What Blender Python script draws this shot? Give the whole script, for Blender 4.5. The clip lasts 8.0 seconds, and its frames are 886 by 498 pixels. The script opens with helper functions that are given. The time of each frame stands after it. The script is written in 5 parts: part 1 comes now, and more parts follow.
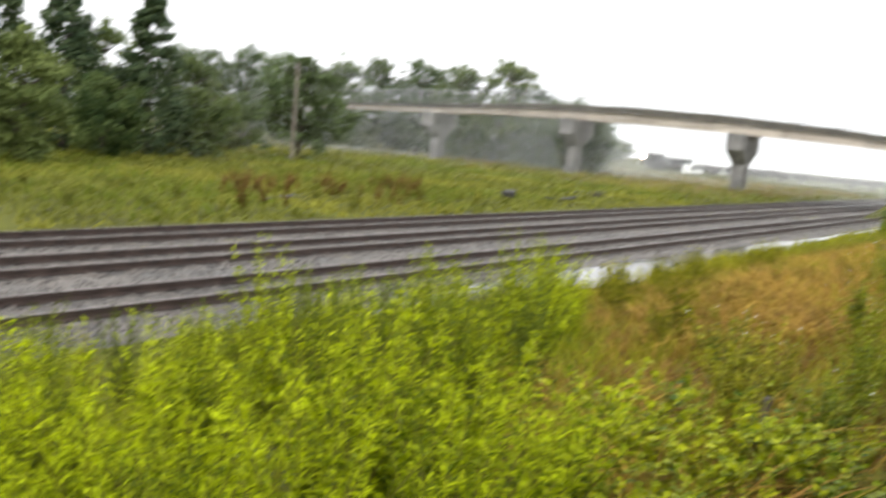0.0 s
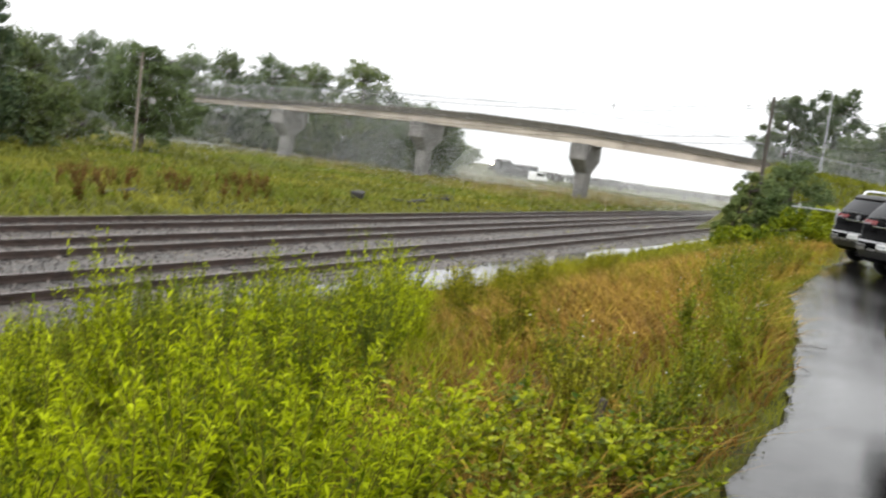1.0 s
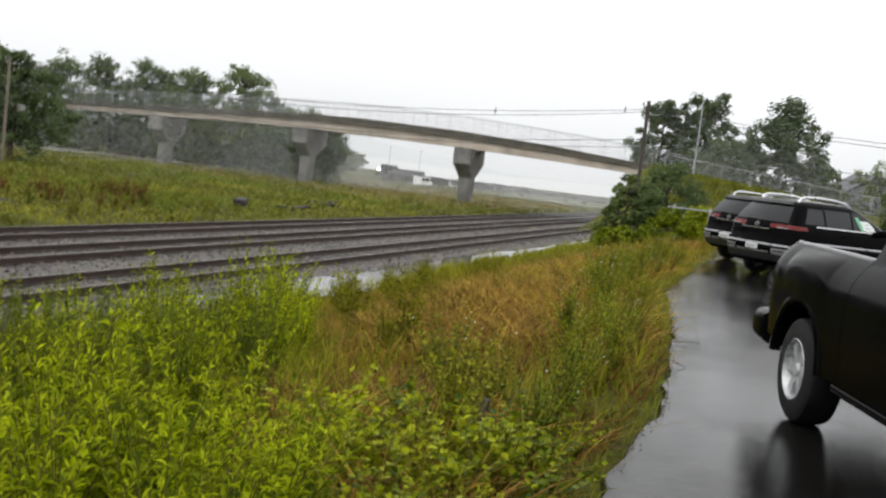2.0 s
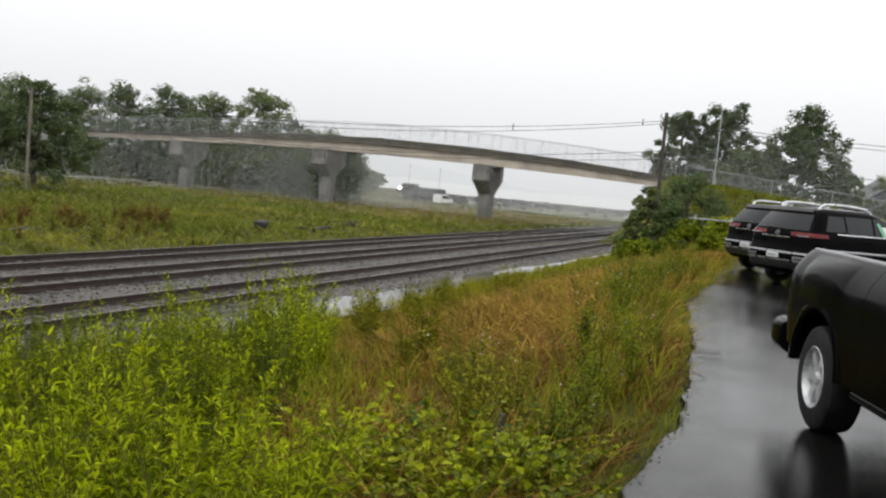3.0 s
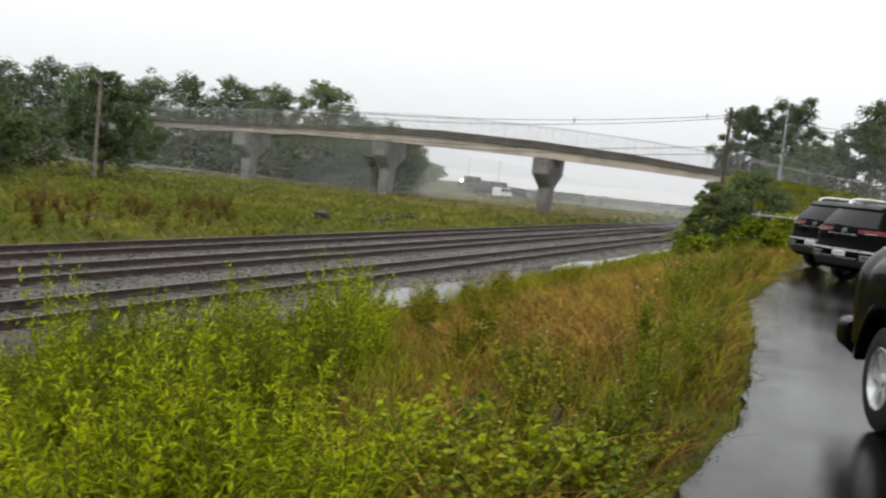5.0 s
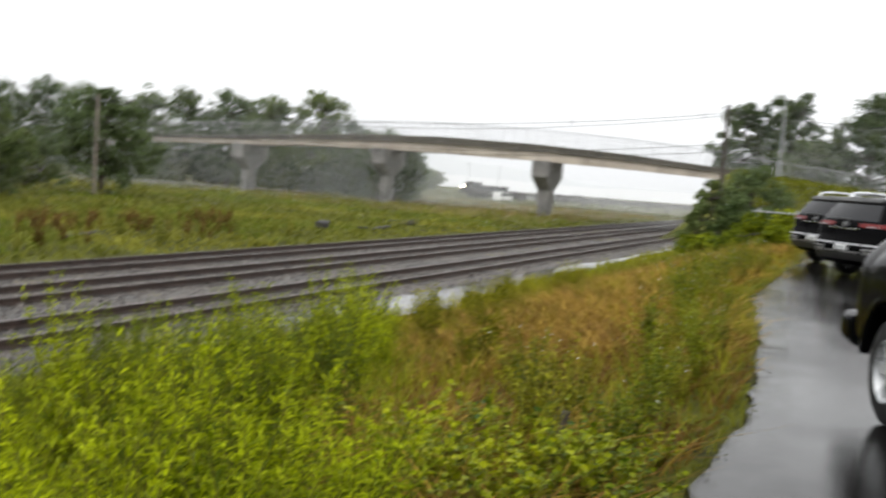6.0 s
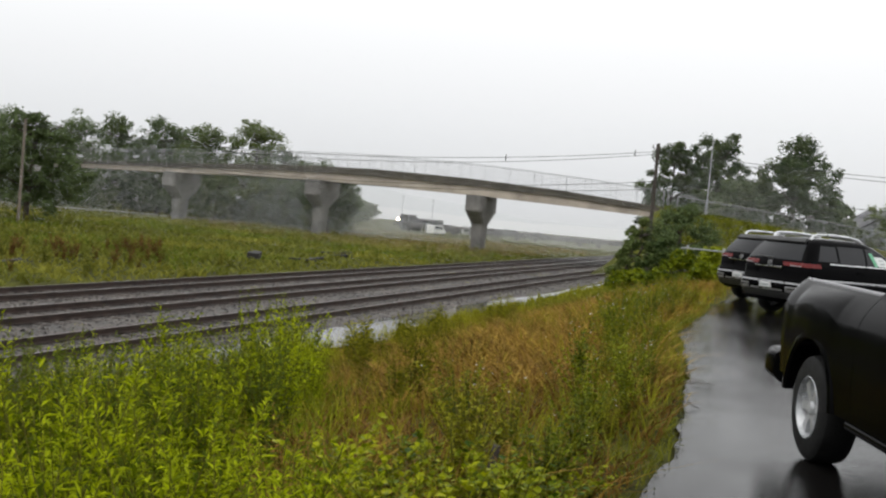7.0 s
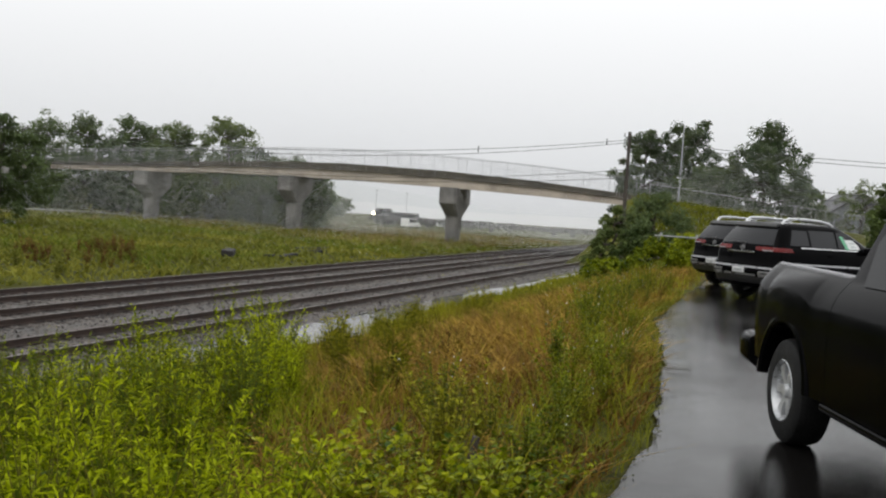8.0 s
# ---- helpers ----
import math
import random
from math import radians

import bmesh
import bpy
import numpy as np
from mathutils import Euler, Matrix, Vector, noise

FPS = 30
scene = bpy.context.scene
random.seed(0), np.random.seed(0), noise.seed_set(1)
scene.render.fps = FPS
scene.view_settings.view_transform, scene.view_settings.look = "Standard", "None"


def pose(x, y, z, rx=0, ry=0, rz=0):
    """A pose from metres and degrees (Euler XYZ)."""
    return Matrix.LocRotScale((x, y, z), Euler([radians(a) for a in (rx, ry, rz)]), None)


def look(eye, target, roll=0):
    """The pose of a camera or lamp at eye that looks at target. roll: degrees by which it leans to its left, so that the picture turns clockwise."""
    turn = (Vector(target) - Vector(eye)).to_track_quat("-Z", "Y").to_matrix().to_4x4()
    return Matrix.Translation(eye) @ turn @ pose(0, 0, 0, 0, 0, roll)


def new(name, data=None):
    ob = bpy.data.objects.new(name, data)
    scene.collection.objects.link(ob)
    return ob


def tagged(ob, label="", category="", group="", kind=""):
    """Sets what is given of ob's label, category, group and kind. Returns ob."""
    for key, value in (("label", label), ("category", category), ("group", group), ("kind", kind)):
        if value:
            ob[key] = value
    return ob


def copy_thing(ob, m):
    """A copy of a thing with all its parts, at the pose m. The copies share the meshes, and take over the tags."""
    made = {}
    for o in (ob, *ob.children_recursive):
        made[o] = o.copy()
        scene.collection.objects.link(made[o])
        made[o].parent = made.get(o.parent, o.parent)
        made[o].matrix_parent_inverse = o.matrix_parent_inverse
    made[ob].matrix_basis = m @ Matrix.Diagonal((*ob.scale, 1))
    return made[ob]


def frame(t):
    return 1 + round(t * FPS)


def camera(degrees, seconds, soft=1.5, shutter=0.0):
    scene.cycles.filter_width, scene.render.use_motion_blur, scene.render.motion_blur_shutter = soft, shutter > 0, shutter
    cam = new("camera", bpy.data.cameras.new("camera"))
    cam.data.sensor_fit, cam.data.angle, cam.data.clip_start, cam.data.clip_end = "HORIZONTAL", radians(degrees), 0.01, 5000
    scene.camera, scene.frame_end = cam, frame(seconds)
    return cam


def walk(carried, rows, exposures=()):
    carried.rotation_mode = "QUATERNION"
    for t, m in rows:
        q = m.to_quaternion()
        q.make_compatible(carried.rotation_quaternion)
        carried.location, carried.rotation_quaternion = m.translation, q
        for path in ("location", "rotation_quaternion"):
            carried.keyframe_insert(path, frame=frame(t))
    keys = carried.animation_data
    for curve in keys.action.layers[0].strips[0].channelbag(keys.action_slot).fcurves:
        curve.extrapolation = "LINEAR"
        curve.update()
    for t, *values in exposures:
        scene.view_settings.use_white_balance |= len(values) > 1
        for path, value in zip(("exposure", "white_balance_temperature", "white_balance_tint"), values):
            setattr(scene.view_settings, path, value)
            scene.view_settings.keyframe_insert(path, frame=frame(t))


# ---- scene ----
# Axes: y runs along the railway, x across it; asphalt at z = 0, rail heads at z = -2.0.
cam = camera(48.0, 8.0, soft=2.2, shutter=0.85)
YAW = 33.9
EYE = (0.0, 0.0, 1.6)
TURNS = [(0.0, 0.6, -6.9, -5.1), (0.1, -0.9, -6.0, -4.9), (0.2, -3.1, -5.0, -4.8), (0.3, -4.9, -5.7, -6.8), (0.4, -6.2, -6.4, -8.7),
         (0.5, -7.4, -7.0, -9.5), (0.6, -7.9, -7.4, -9.6), (0.7, -7.7, -7.2, -9.3), (1.0, -8.0, -5.9, -7.4), (1.5, -11.9, -6.0, -7.8),
         (1.7, -13.7, -5.6, -7.9), (2.8, -14.3, -3.45, -4.9), (3.0, -13.5, -3.9, -5.3), (3.5, -13.8, -3.9, -6.1), (4.0, -12.7, -4.2, -5.9),
         (4.5, -12.6, -3.7, -6.2), (4.7, -11.6, -4.25, -6.2), (5.8, -8.6, -4.8, -5.2), (6.0, -10.1, -4.3, -4.2), (6.5, -12.8, -2.5, -4.6),
         (7.0, -13.9, -2.1, -5.2), (7.5, -15.2, -2.4, -3.8), (8.0, -15.4, -2.4, -3.9)]
EXPOSURE = [(0.0, 0.88), (0.5, 0.62), (1.0, 0.66), (1.5, 0.38), (1.8, 0.2), (3.0, -0.03), (5.0, 0.02), (5.8, 0.38), (6.3, 0.08), (7.0, -0.15), (8.0, -0.22)]
# the hand sways ten centimetres to the right within the first seconds
walk(cam, [(t, pose(EYE[0] - 0.1 * max(0.0, 1 - max(0.0, t - 1.5) / 1.5), EYE[1], EYE[2], 90 + p, r, YAW + y)) for t, y, p, r in TURNS], EXPOSURE)

# ---- sky and light: even overcast with rain ----
world = bpy.data.worlds.new("overcast")
scene.world = world
world.use_nodes = True
wn, wl = world.node_tree.nodes, world.node_tree.links
sky = wn.new("ShaderNodeTexSky")
sky.sky_type, sky.sun_disc, sky.sun_elevation, sky.sun_rotation = "NISHITA", False, radians(55), radians(200)
sky.dust_density, sky.air_density = 6.0, 1.0
grey = wn.new("ShaderNodeHueSaturation")
grey.inputs["Saturation"].default_value = 0.0
grey.inputs["Value"].default_value = 0.10
wl.new(sky.outputs[0], grey.inputs["Color"])
cloud = wn.new("ShaderNodeMix")
cloud.data_type = "RGBA"
cloud.inputs[0].default_value = 0.92
coord = wn.new("ShaderNodeTexCoord")
split = wn.new("ShaderNodeSeparateXYZ")
wl.new(coord.outputs["Generated"], split.inputs[0])
ramp = wn.new("ShaderNodeValToRGB")
ramp.color_ramp.elements[0].position, ramp.color_ramp.elements[0].color = 0.0, (0.84, 0.855, 0.875, 1)
ramp.color_ramp.elements[1].position, ramp.color_ramp.elements[1].color = 0.35, (1.50, 1.515, 1.53, 1)
wl.new(split.outputs[2], ramp.inputs[0])
wl.new(grey.outputs[0], cloud.inputs[6])
wl.new(ramp.outputs[0], cloud.inputs[7])
wl.new(cloud.outputs[2], wn["Background"].inputs[0])
wn["Background"].inputs[1].default_value = 1.0
sun = new("sun", bpy.data.lights.new("sun", "SUN"))
sun.data.energy, sun.data.angle, sun.data.color = 0.6, radians(40), (1.0, 0.97, 0.93)
sun.matrix_world = look((0, 0, 60), (20, 35, 0))


# ---- materials ----
def nodes_of(name):
    m = bpy.data.materials.new(name)
    m.use_nodes = True
    return m, m.node_tree.nodes, m.node_tree.links


def surface(name, dark, light, rough=0.7, scale=4.0, fine=40.0, bump=0.3, metal=0.0, rough_var=0.15, spec=0.5, per="none", wet=0.0):
    """Two-scale noise between two colours, with relief; per: object or island adds variation between pieces."""
    m, n, l = nodes_of(name)
    b = n["Principled BSDF"]
    tc = n.new("ShaderNodeTexCoord")
    big, small = n.new("ShaderNodeTexNoise"), n.new("ShaderNodeTexNoise")
    big.inputs["Scale"].default_value, small.inputs["Scale"].default_value = scale, fine
    big.inputs["Detail"].default_value, small.inputs["Detail"].default_value = 5, 4
    for t in (big, small):
        l.new(tc.outputs["Object"], t.inputs["Vector"])
    add = n.new("ShaderNodeMath")
    add.operation = "ADD"
    half = n.new("ShaderNodeMath")
    half.operation = "MULTIPLY_ADD"
    half.inputs[1].default_value, half.inputs[2].default_value = 0.6, -0.3
    l.new(small.outputs[0], half.inputs[0])
    l.new(big.outputs[0], add.inputs[0])
    l.new(half.outputs[0], add.inputs[1])
    value = add.outputs[0]
    if per != "none":
        src = n.new("ShaderNodeObjectInfo" if per == "object" else "ShaderNodeNewGeometry")
        out = src.outputs["Random" if per == "object" else "Random Per Island"]
        mul = n.new("ShaderNodeMath")
        mul.operation = "MULTIPLY_ADD"
        mul.inputs[1].default_value, mul.inputs[2].default_value = 0.7, -0.35
        l.new(out, mul.inputs[0])
        add2 = n.new("ShaderNodeMath")
        l.new(value, add2.inputs[0])
        l.new(mul.outputs[0], add2.inputs[1])
        value = add2.outputs[0]
    cr = n.new("ShaderNodeValToRGB")
    cr.color_ramp.elements[0].position, cr.color_ramp.elements[1].position = 0.28, 0.72
    cr.color_ramp.elements[0].color, cr.color_ramp.elements[1].color = (*dark, 1), (*light, 1)
    l.new(value, cr.inputs[0])
    l.new(cr.outputs[0], b.inputs["Base Color"])
    rr = n.new("ShaderNodeMapRange")
    rr.inputs["From Min"].default_value, rr.inputs["From Max"].default_value = 0.3, 0.7
    rr.inputs["To Min"].default_value, rr.inputs["To Max"].default_value = max(0.02, rough - rough_var), min(1, rough + rough_var)
    l.new(big.outputs[0], rr.inputs["Value"])
    l.new(rr.outputs[0], b.inputs["Roughness"])
    b.inputs["Metallic"].default_value = metal
    b.inputs["Specular IOR Level"].default_value = spec
    if wet:
        b.inputs["Coat Weight"].default_value, b.inputs["Coat Roughness"].default_value = wet, 0.12
    if bump:
        bp = n.new("ShaderNodeBump")
        bp.inputs["Strength"].default_value, bp.inputs["Distance"].default_value = bump, 0.02
        l.new(small.outputs[0], bp.inputs["Height"])
        l.new(bp.outputs[0], b.inputs["Normal"])
    return m


def leaf_material(name, dark, light, through_light=0.35, rough=0.45, single=0.55, drifts=0.5, scale=0.6):
    """Leaves and blades: colour varies leaf by leaf and in drifts over metres; light passes through."""
    m, n, l = nodes_of(name)
    b = n["Principled BSDF"]
    geo = n.new("ShaderNodeNewGeometry")
    tc = n.new("ShaderNodeTexCoord")
    drift = n.new("ShaderNodeTexNoise")
    drift.inputs["Scale"].default_value = scale
    l.new(tc.outputs["Object"], drift.inputs["Vector"])
    mix = n.new("ShaderNodeMath")
    mix.operation = "MULTIPLY_ADD"
    mix.inputs[1].default_value = single
    l.new(geo.outputs["Random Per Island"], mix.inputs[0])
    half = n.new("ShaderNodeMath")
    half.operation = "MULTIPLY"
    half.inputs[1].default_value = drifts
    l.new(drift.outputs[0], half.inputs[0])
    l.new(half.outputs[0], mix.inputs[2])
    cr = n.new("ShaderNodeValToRGB")
    cr.color_ramp.elements[0].position, cr.color_ramp.elements[1].position = 0.2, 0.85
    cr.color_ramp.elements[0].color, cr.color_ramp.elements[1].color = (*dark, 1), (*light, 1)
    info = n.new("ShaderNodeObjectInfo")
    plant = n.new("ShaderNodeMath")
    plant.operation = "MULTIPLY_ADD"
    plant.inputs[1].default_value, plant.inputs[2].default_value = 0.34, -0.19
    l.new(info.outputs["Random"], plant.inputs[0])
    total = n.new("ShaderNodeMath")
    l.new(mix.outputs[0], total.inputs[0])
    l.new(plant.outputs[0], total.inputs[1])
    l.new(total.outputs[0], cr.inputs[0])
    l.new(cr.outputs[0], b.inputs["Base Color"])
    b.inputs["Roughness"].default_value = rough
    b.inputs["Specular IOR Level"].default_value = 0.08
    tr = n.new("ShaderNodeBsdfTranslucent")
    l.new(cr.outputs[0], tr.inputs["Color"])
    ms = n.new("ShaderNodeMixShader")
    ms.inputs[0].default_value = through_light
    l.new(b.outputs[0], ms.inputs[1])
    l.new(tr.outputs[0], ms.inputs[2])
    l.new(ms.outputs[0], n["Material Output"].inputs["Surface"])
    return m


def glow(name, colour, strength):
    m, n, l = nodes_of(name)
    b = n["Principled BSDF"]
    b.inputs["Base Color"].default_value = (*colour, 1)
    b.inputs["Emission Color"].default_value, b.inputs["Emission Strength"].default_value = (*colour, 1), strength
    return m


def paint(name, colour, rough=0.25, metal=0.0, coat=0.0, spec=0.5):
    return surface(name, [c * 0.8 for c in colour], [min(1, c * 1.2) for c in colour], rough, 3, 60, 0.02, metal, 0.06, spec, wet=coat)


SOIL = surface("wet_soil_and_turf", (0.022, 0.022, 0.006), (0.10, 0.105, 0.018), 0.9, 0.35, 6, 0.6, spec=0.08)
GRAVEL = surface("ballast_gravel", (0.018, 0.016, 0.014), (0.115, 0.10, 0.088), 0.75, 0.6, 14, 0.9)
STONE = surface("ballast_stone", (0.025, 0.022, 0.02), (0.17, 0.15, 0.135), 0.6, 3, 20, 0.3, per="island")
RUST = surface("rusty_rail", (0.018, 0.011, 0.009), (0.055, 0.033, 0.025), 0.5, 2, 30, 0.3)
STEEL = surface("worn_rail_head", (0.07, 0.055, 0.05), (0.16, 0.13, 0.12), 0.35, 2, 40, 0.1, 0.7)
TIE = surface("tarred_sleeper", (0.018, 0.014, 0.012), (0.07, 0.055, 0.045), 0.7, 3, 25, 0.5, per="object")
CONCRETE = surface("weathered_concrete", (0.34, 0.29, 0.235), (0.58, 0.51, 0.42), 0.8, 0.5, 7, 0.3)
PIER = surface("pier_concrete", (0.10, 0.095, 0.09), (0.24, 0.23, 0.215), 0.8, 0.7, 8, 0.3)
CURB = surface("dark_edge_concrete", (0.06, 0.055, 0.045), (0.14, 0.125, 0.10), 0.8, 0.6, 9, 0.3)
GALV = surface("galvanised_wire", (0.30, 0.31, 0.32), (0.45, 0.46, 0.47), 0.5, 2, 20, 0.05, 0.4)
NETTING = surface("dull_wire_netting", (0.13, 0.135, 0.14), (0.21, 0.215, 0.22), 0.6, 2, 20, 0.05, 0.2)
WOODPOLE = surface("creosoted_pole", (0.03, 0.025, 0.022), (0.09, 0.075, 0.06), 0.85, 1.5, 20, 0.5)
PALEPOLE = surface("weathered_pole", (0.12, 0.10, 0.08), (0.24, 0.20, 0.16), 0.85, 1.5, 20, 0.5)
WIRE = surface("black_cable", (0.02, 0.02, 0.02), (0.04, 0.04, 0.04), 0.6)
BARK = surface("bark", (0.03, 0.025, 0.02), (0.10, 0.08, 0.06), 0.9, 2, 18, 0.6)
LEAF_WEED = leaf_material("willow_weed_leaf", (0.06, 0.09, 0.002), (0.53, 0.61, 0.009), 0.38, 0.5)
LEAF_DARKWEED = leaf_material("dark_weed_leaf", (0.035, 0.06, 0.006), (0.17, 0.215, 0.02), 0.35)
LEAF_VINE = leaf_material("broad_vine_leaf", (0.035, 0.075, 0.003), (0.40, 0.43, 0.010), 0.3, 0.35)
LEAF_GRASS = leaf_material("meadow_grass", (0.07, 0.075, 0.004), (0.38, 0.37, 0.026), 0.35, 0.6, 0.4, 0.7, 1.1)
LEAF_OLIVE = leaf_material("olive_grass", (0.05, 0.06, 0.006), (0.26, 0.27, 0.03), 0.3, 0.7, 0.4, 0.7, 0.8)
LEAF_MEADOW = leaf_material("wet_meadow_grass", (0.12, 0.125, 0.018), (0.34, 0.33, 0.055), 0.35, 0.7, 0.35, 0.7, 0.35)
LEAF_SWARD = leaf_material("wet_olive_sward", (0.09, 0.10, 0.016), (0.26, 0.27, 0.045), 0.35, 0.7, 0.35, 0.7, 0.35)
LEAF_STRAW = leaf_material("dry_brown_grass", (0.09, 0.042, 0.006), (0.62, 0.42, 0.075), 0.3, 0.7, 0.35, 0.8, 1.7)
LEAF_RUSSET = leaf_material("russet_dead_grass", (0.06, 0.03, 0.007), (0.36, 0.205, 0.05), 0.3, 0.7, 0.4, 0.7, 1.7)
LEAF_RUSTY = leaf_material("rusty_dock", (0.09, 0.04, 0.014), (0.22, 0.12, 0.04), 0.25, 0.7)
# tree leaves: strong tone drifts stand in for shading between crown masses
LEAF_FAR = leaf_material("tree_leaf", (0.028, 0.052, 0.022), (0.14, 0.185, 0.07), 0.35, 0.45, 0.25, 0.85, 0.5)
LEAF_TALL = leaf_material("tall_tree_leaf", (0.03, 0.055, 0.02), (0.16, 0.20, 0.07), 0.35, 0.45, 0.25, 0.85, 0.4)
LEAF_PALE = leaf_material("light_tree_leaf", (0.04, 0.07, 0.022), (0.19, 0.23, 0.07), 0.35, 0.45, 0.25, 0.85, 0.5)
LEAF_CONIFER = leaf_material("conifer_needles", (0.035, 0.06, 0.03), (0.11, 0.145, 0.06), 0.3)
LEAF_MID = leaf_material("mid_green_leaf", (0.045, 0.075, 0.003), (0.31, 0.35, 0.014), 0.32)
LEAF_TAN = leaf_material("pale_tan_grass", (0.20, 0.15, 0.06), (0.42, 0.34, 0.15), 0.3, 0.7)
PETAL = paint("white_petals", (0.75, 0.75, 0.72), 0.7)
STEM = surface("weed_stem", (0.06, 0.06, 0.010), (0.15, 0.14, 0.02), 0.8, spec=0.1)


# ---- building helpers ----
def mesh_from(name, verts, faces, materials=(), index=None, smooth=False):
    me = bpy.data.meshes.new(name)
    me.from_pydata(verts, [], faces)
    for m in materials:
        me.materials.append(m)
    if index is not None:
        me.polygons.foreach_set("material_index", index)
    if smooth:
        me.polygons.foreach_set("use_smooth", [True] * len(me.polygons))
    me.update()
    return me


def part(name, bm, material, parent=None, label="", smooth=False):
    me = bpy.data.meshes.new(name)
    bmesh.ops.recalc_face_normals(bm, faces=bm.faces)
    bm.to_mesh(me)
    bm.free()
    me.materials.append(material)
    if smooth:
        me.polygons.foreach_set("use_smooth", [True] * len(me.polygons))
        me.set_sharp_from_angle(angle=radians(32))
    ob = new(name, me)
    ob.parent = parent
    return tagged(ob, label)


def empty(name, m=None):
    ob = new(name)
    ob.empty_display_size = 0.2
    if m is not None:
        ob.matrix_basis = m
    return ob


def box(bm, x0, x1, y0, y1, z0, z1, bevel=0.0):
    vs = [bm.verts.new((x, y, z)) for x in (x0, x1) for y in (y0, y1) for z in (z0, z1)]
    fs = [bm.faces.new([vs[i] for i in f]) for f in ((0, 1, 3, 2), (4, 6, 7, 5), (0, 4, 5, 1), (2, 3, 7, 6), (0, 2, 6, 4), (1, 5, 7, 3))]
    if bevel:
        es = list({e for f in fs for e in f.edges})
        bmesh.ops.bevel(bm, geom=es, offset=bevel, segments=2, affect="EDGES", profile=0.5)
    return bm


def tube(bm, a, b, r0, r1=None, sides=8, caps=True):
    a, b = Vector(a), Vector(b)
    r1 = r0 if r1 is None else r1
    turn = (b - a).to_track_quat("Z", "Y")
    rings = []
    for p, r in ((a, r0), (b, r1)):
        rings.append([bm.verts.new(p + turn @ Vector((r * math.cos(2 * math.pi * k / sides), r * math.sin(2 * math.pi * k / sides), 0))) for k in range(sides)])
    for k in range(sides):
        bm.faces.new((rings[0][k], rings[0][(k + 1) % sides], rings[1][(k + 1) % sides], rings[1][k]))
    if caps:
        bm.faces.new(rings[0][::-1])
        bm.faces.new(rings[1])
    return bm


def pipe(bm, points, r, sides=6):
    """One continuous round bar along a path."""
    pts = [Vector(p) for p in points]
    rings = []
    for i, p in enumerate(pts):
        d = (pts[min(i + 1, len(pts) - 1)] - pts[max(i - 1, 0)]).to_track_quat("Z", "Y")
        rings.append([bm.verts.new(p + d @ Vector((r * math.cos(2 * math.pi * k / sides), r * math.sin(2 * math.pi * k / sides), 0))) for k in range(sides)])
    for a, c in zip(rings, rings[1:]):
        for k in range(sides):
            bm.faces.new((a[k], a[(k + 1) % sides], c[(k + 1) % sides], c[k]))
    bm.faces.new(rings[0][::-1]), bm.faces.new(rings[-1])
    return bm


def prism(bm, outline, y0, y1, bevel=0.0, segments=2):
    """An outline in x and z, given thickness from y0 to y1."""
    a = [bm.verts.new((x, y0, z)) for x, z in outline]
    b = [bm.verts.new((x, y1, z)) for x, z in outline]
    n = len(outline)
    fs = [bm.faces.new(a[::-1]), bm.faces.new(b)]
    for k in range(n):
        fs.append(bm.faces.new((a[k], a[(k + 1) % n], b[(k + 1) % n], b[k])))
    if bevel:
        es = list(fs[0].edges) + list(fs[1].edges)
        bmesh.ops.bevel(bm, geom=es, offset=bevel, segments=segments, affect="EDGES", profile=0.5, clamp_overlap=True)
    return bm


def blades(name, roots, heights, widths, lean, material, seed, bends=2, bearings=None):
    """Grass: a tapered, bent strip on every root, all in one mesh."""
    rng = np.random.default_rng(seed)
    n = len(roots)
    ang = rng.uniform(0, 2 * np.pi, n)
    side = np.stack([np.cos(ang), np.sin(ang), np.zeros(n)], 1)
    way = rng.uniform(0, 2 * np.pi, n) if bearings is None else bearings + rng.normal(0, 0.5, n)
    tip = np.stack([np.cos(way), np.sin(way), np.zeros(n)], 1) * (rng.uniform(0.2, 1.0, n) * lean * heights)[:, None]
    up = np.array([0, 0, 1.0])
    rows = []
    for k in range(bends + 1):
        f = k / (bends + 1)
        c = roots + tip * f ** 2 + up * (heights * f * (1 - 0.15 * f))[:, None]
        w = side * (widths * (1 - 0.6 * f) / 2)[:, None]
        rows += [c - w, c + w]
    rows.append(roots + tip + up * (heights * 0.85)[:, None])
    v = np.stack(rows, 1)
    per = v.shape[1]
    base = np.arange(n) * per
    faces = []
    for k in range(bends):
        faces.append(np.stack([base + 2 * k, base + 2 * k + 1, base + 2 * k + 3, base + 2 * k + 2], 1))
    tri = np.stack([base + per - 3, base + per - 2, base + per - 1], 1)
    flist = np.concatenate(faces).tolist() + tri.tolist()
    return mesh_from(name, v.reshape(-1, 3).tolist(), flist, [material])


def leaf_cloud(points, normals, length, width, rng):
    """Verts and faces of pointed four-corner leaves, each folded a little along its middle."""
    n = len(points)
    d = rng.normal(size=(n, 3))
    along = d - normals * (d * normals).sum(1, keepdims=True)
    along /= np.linalg.norm(along, axis=1, keepdims=True) + 1e-9
    across = np.cross(normals, along)
    L = (length * rng.uniform(0.6, 1.3, n))[:, None]
    W = (width * rng.uniform(0.6, 1.3, n))[:, None]
    v = np.stack([points - along * L / 2, points + across * W / 2 + normals * W * 0.2, points + along * L / 2, points - across * W / 2 + normals * W * 0.2], 1)
    base = np.arange(n) * 4
    f = np.concatenate([np.stack([base, base + 1, base + 2], 1), np.stack([base, base + 2, base + 3], 1)])
    return v.reshape(-1, 3), f


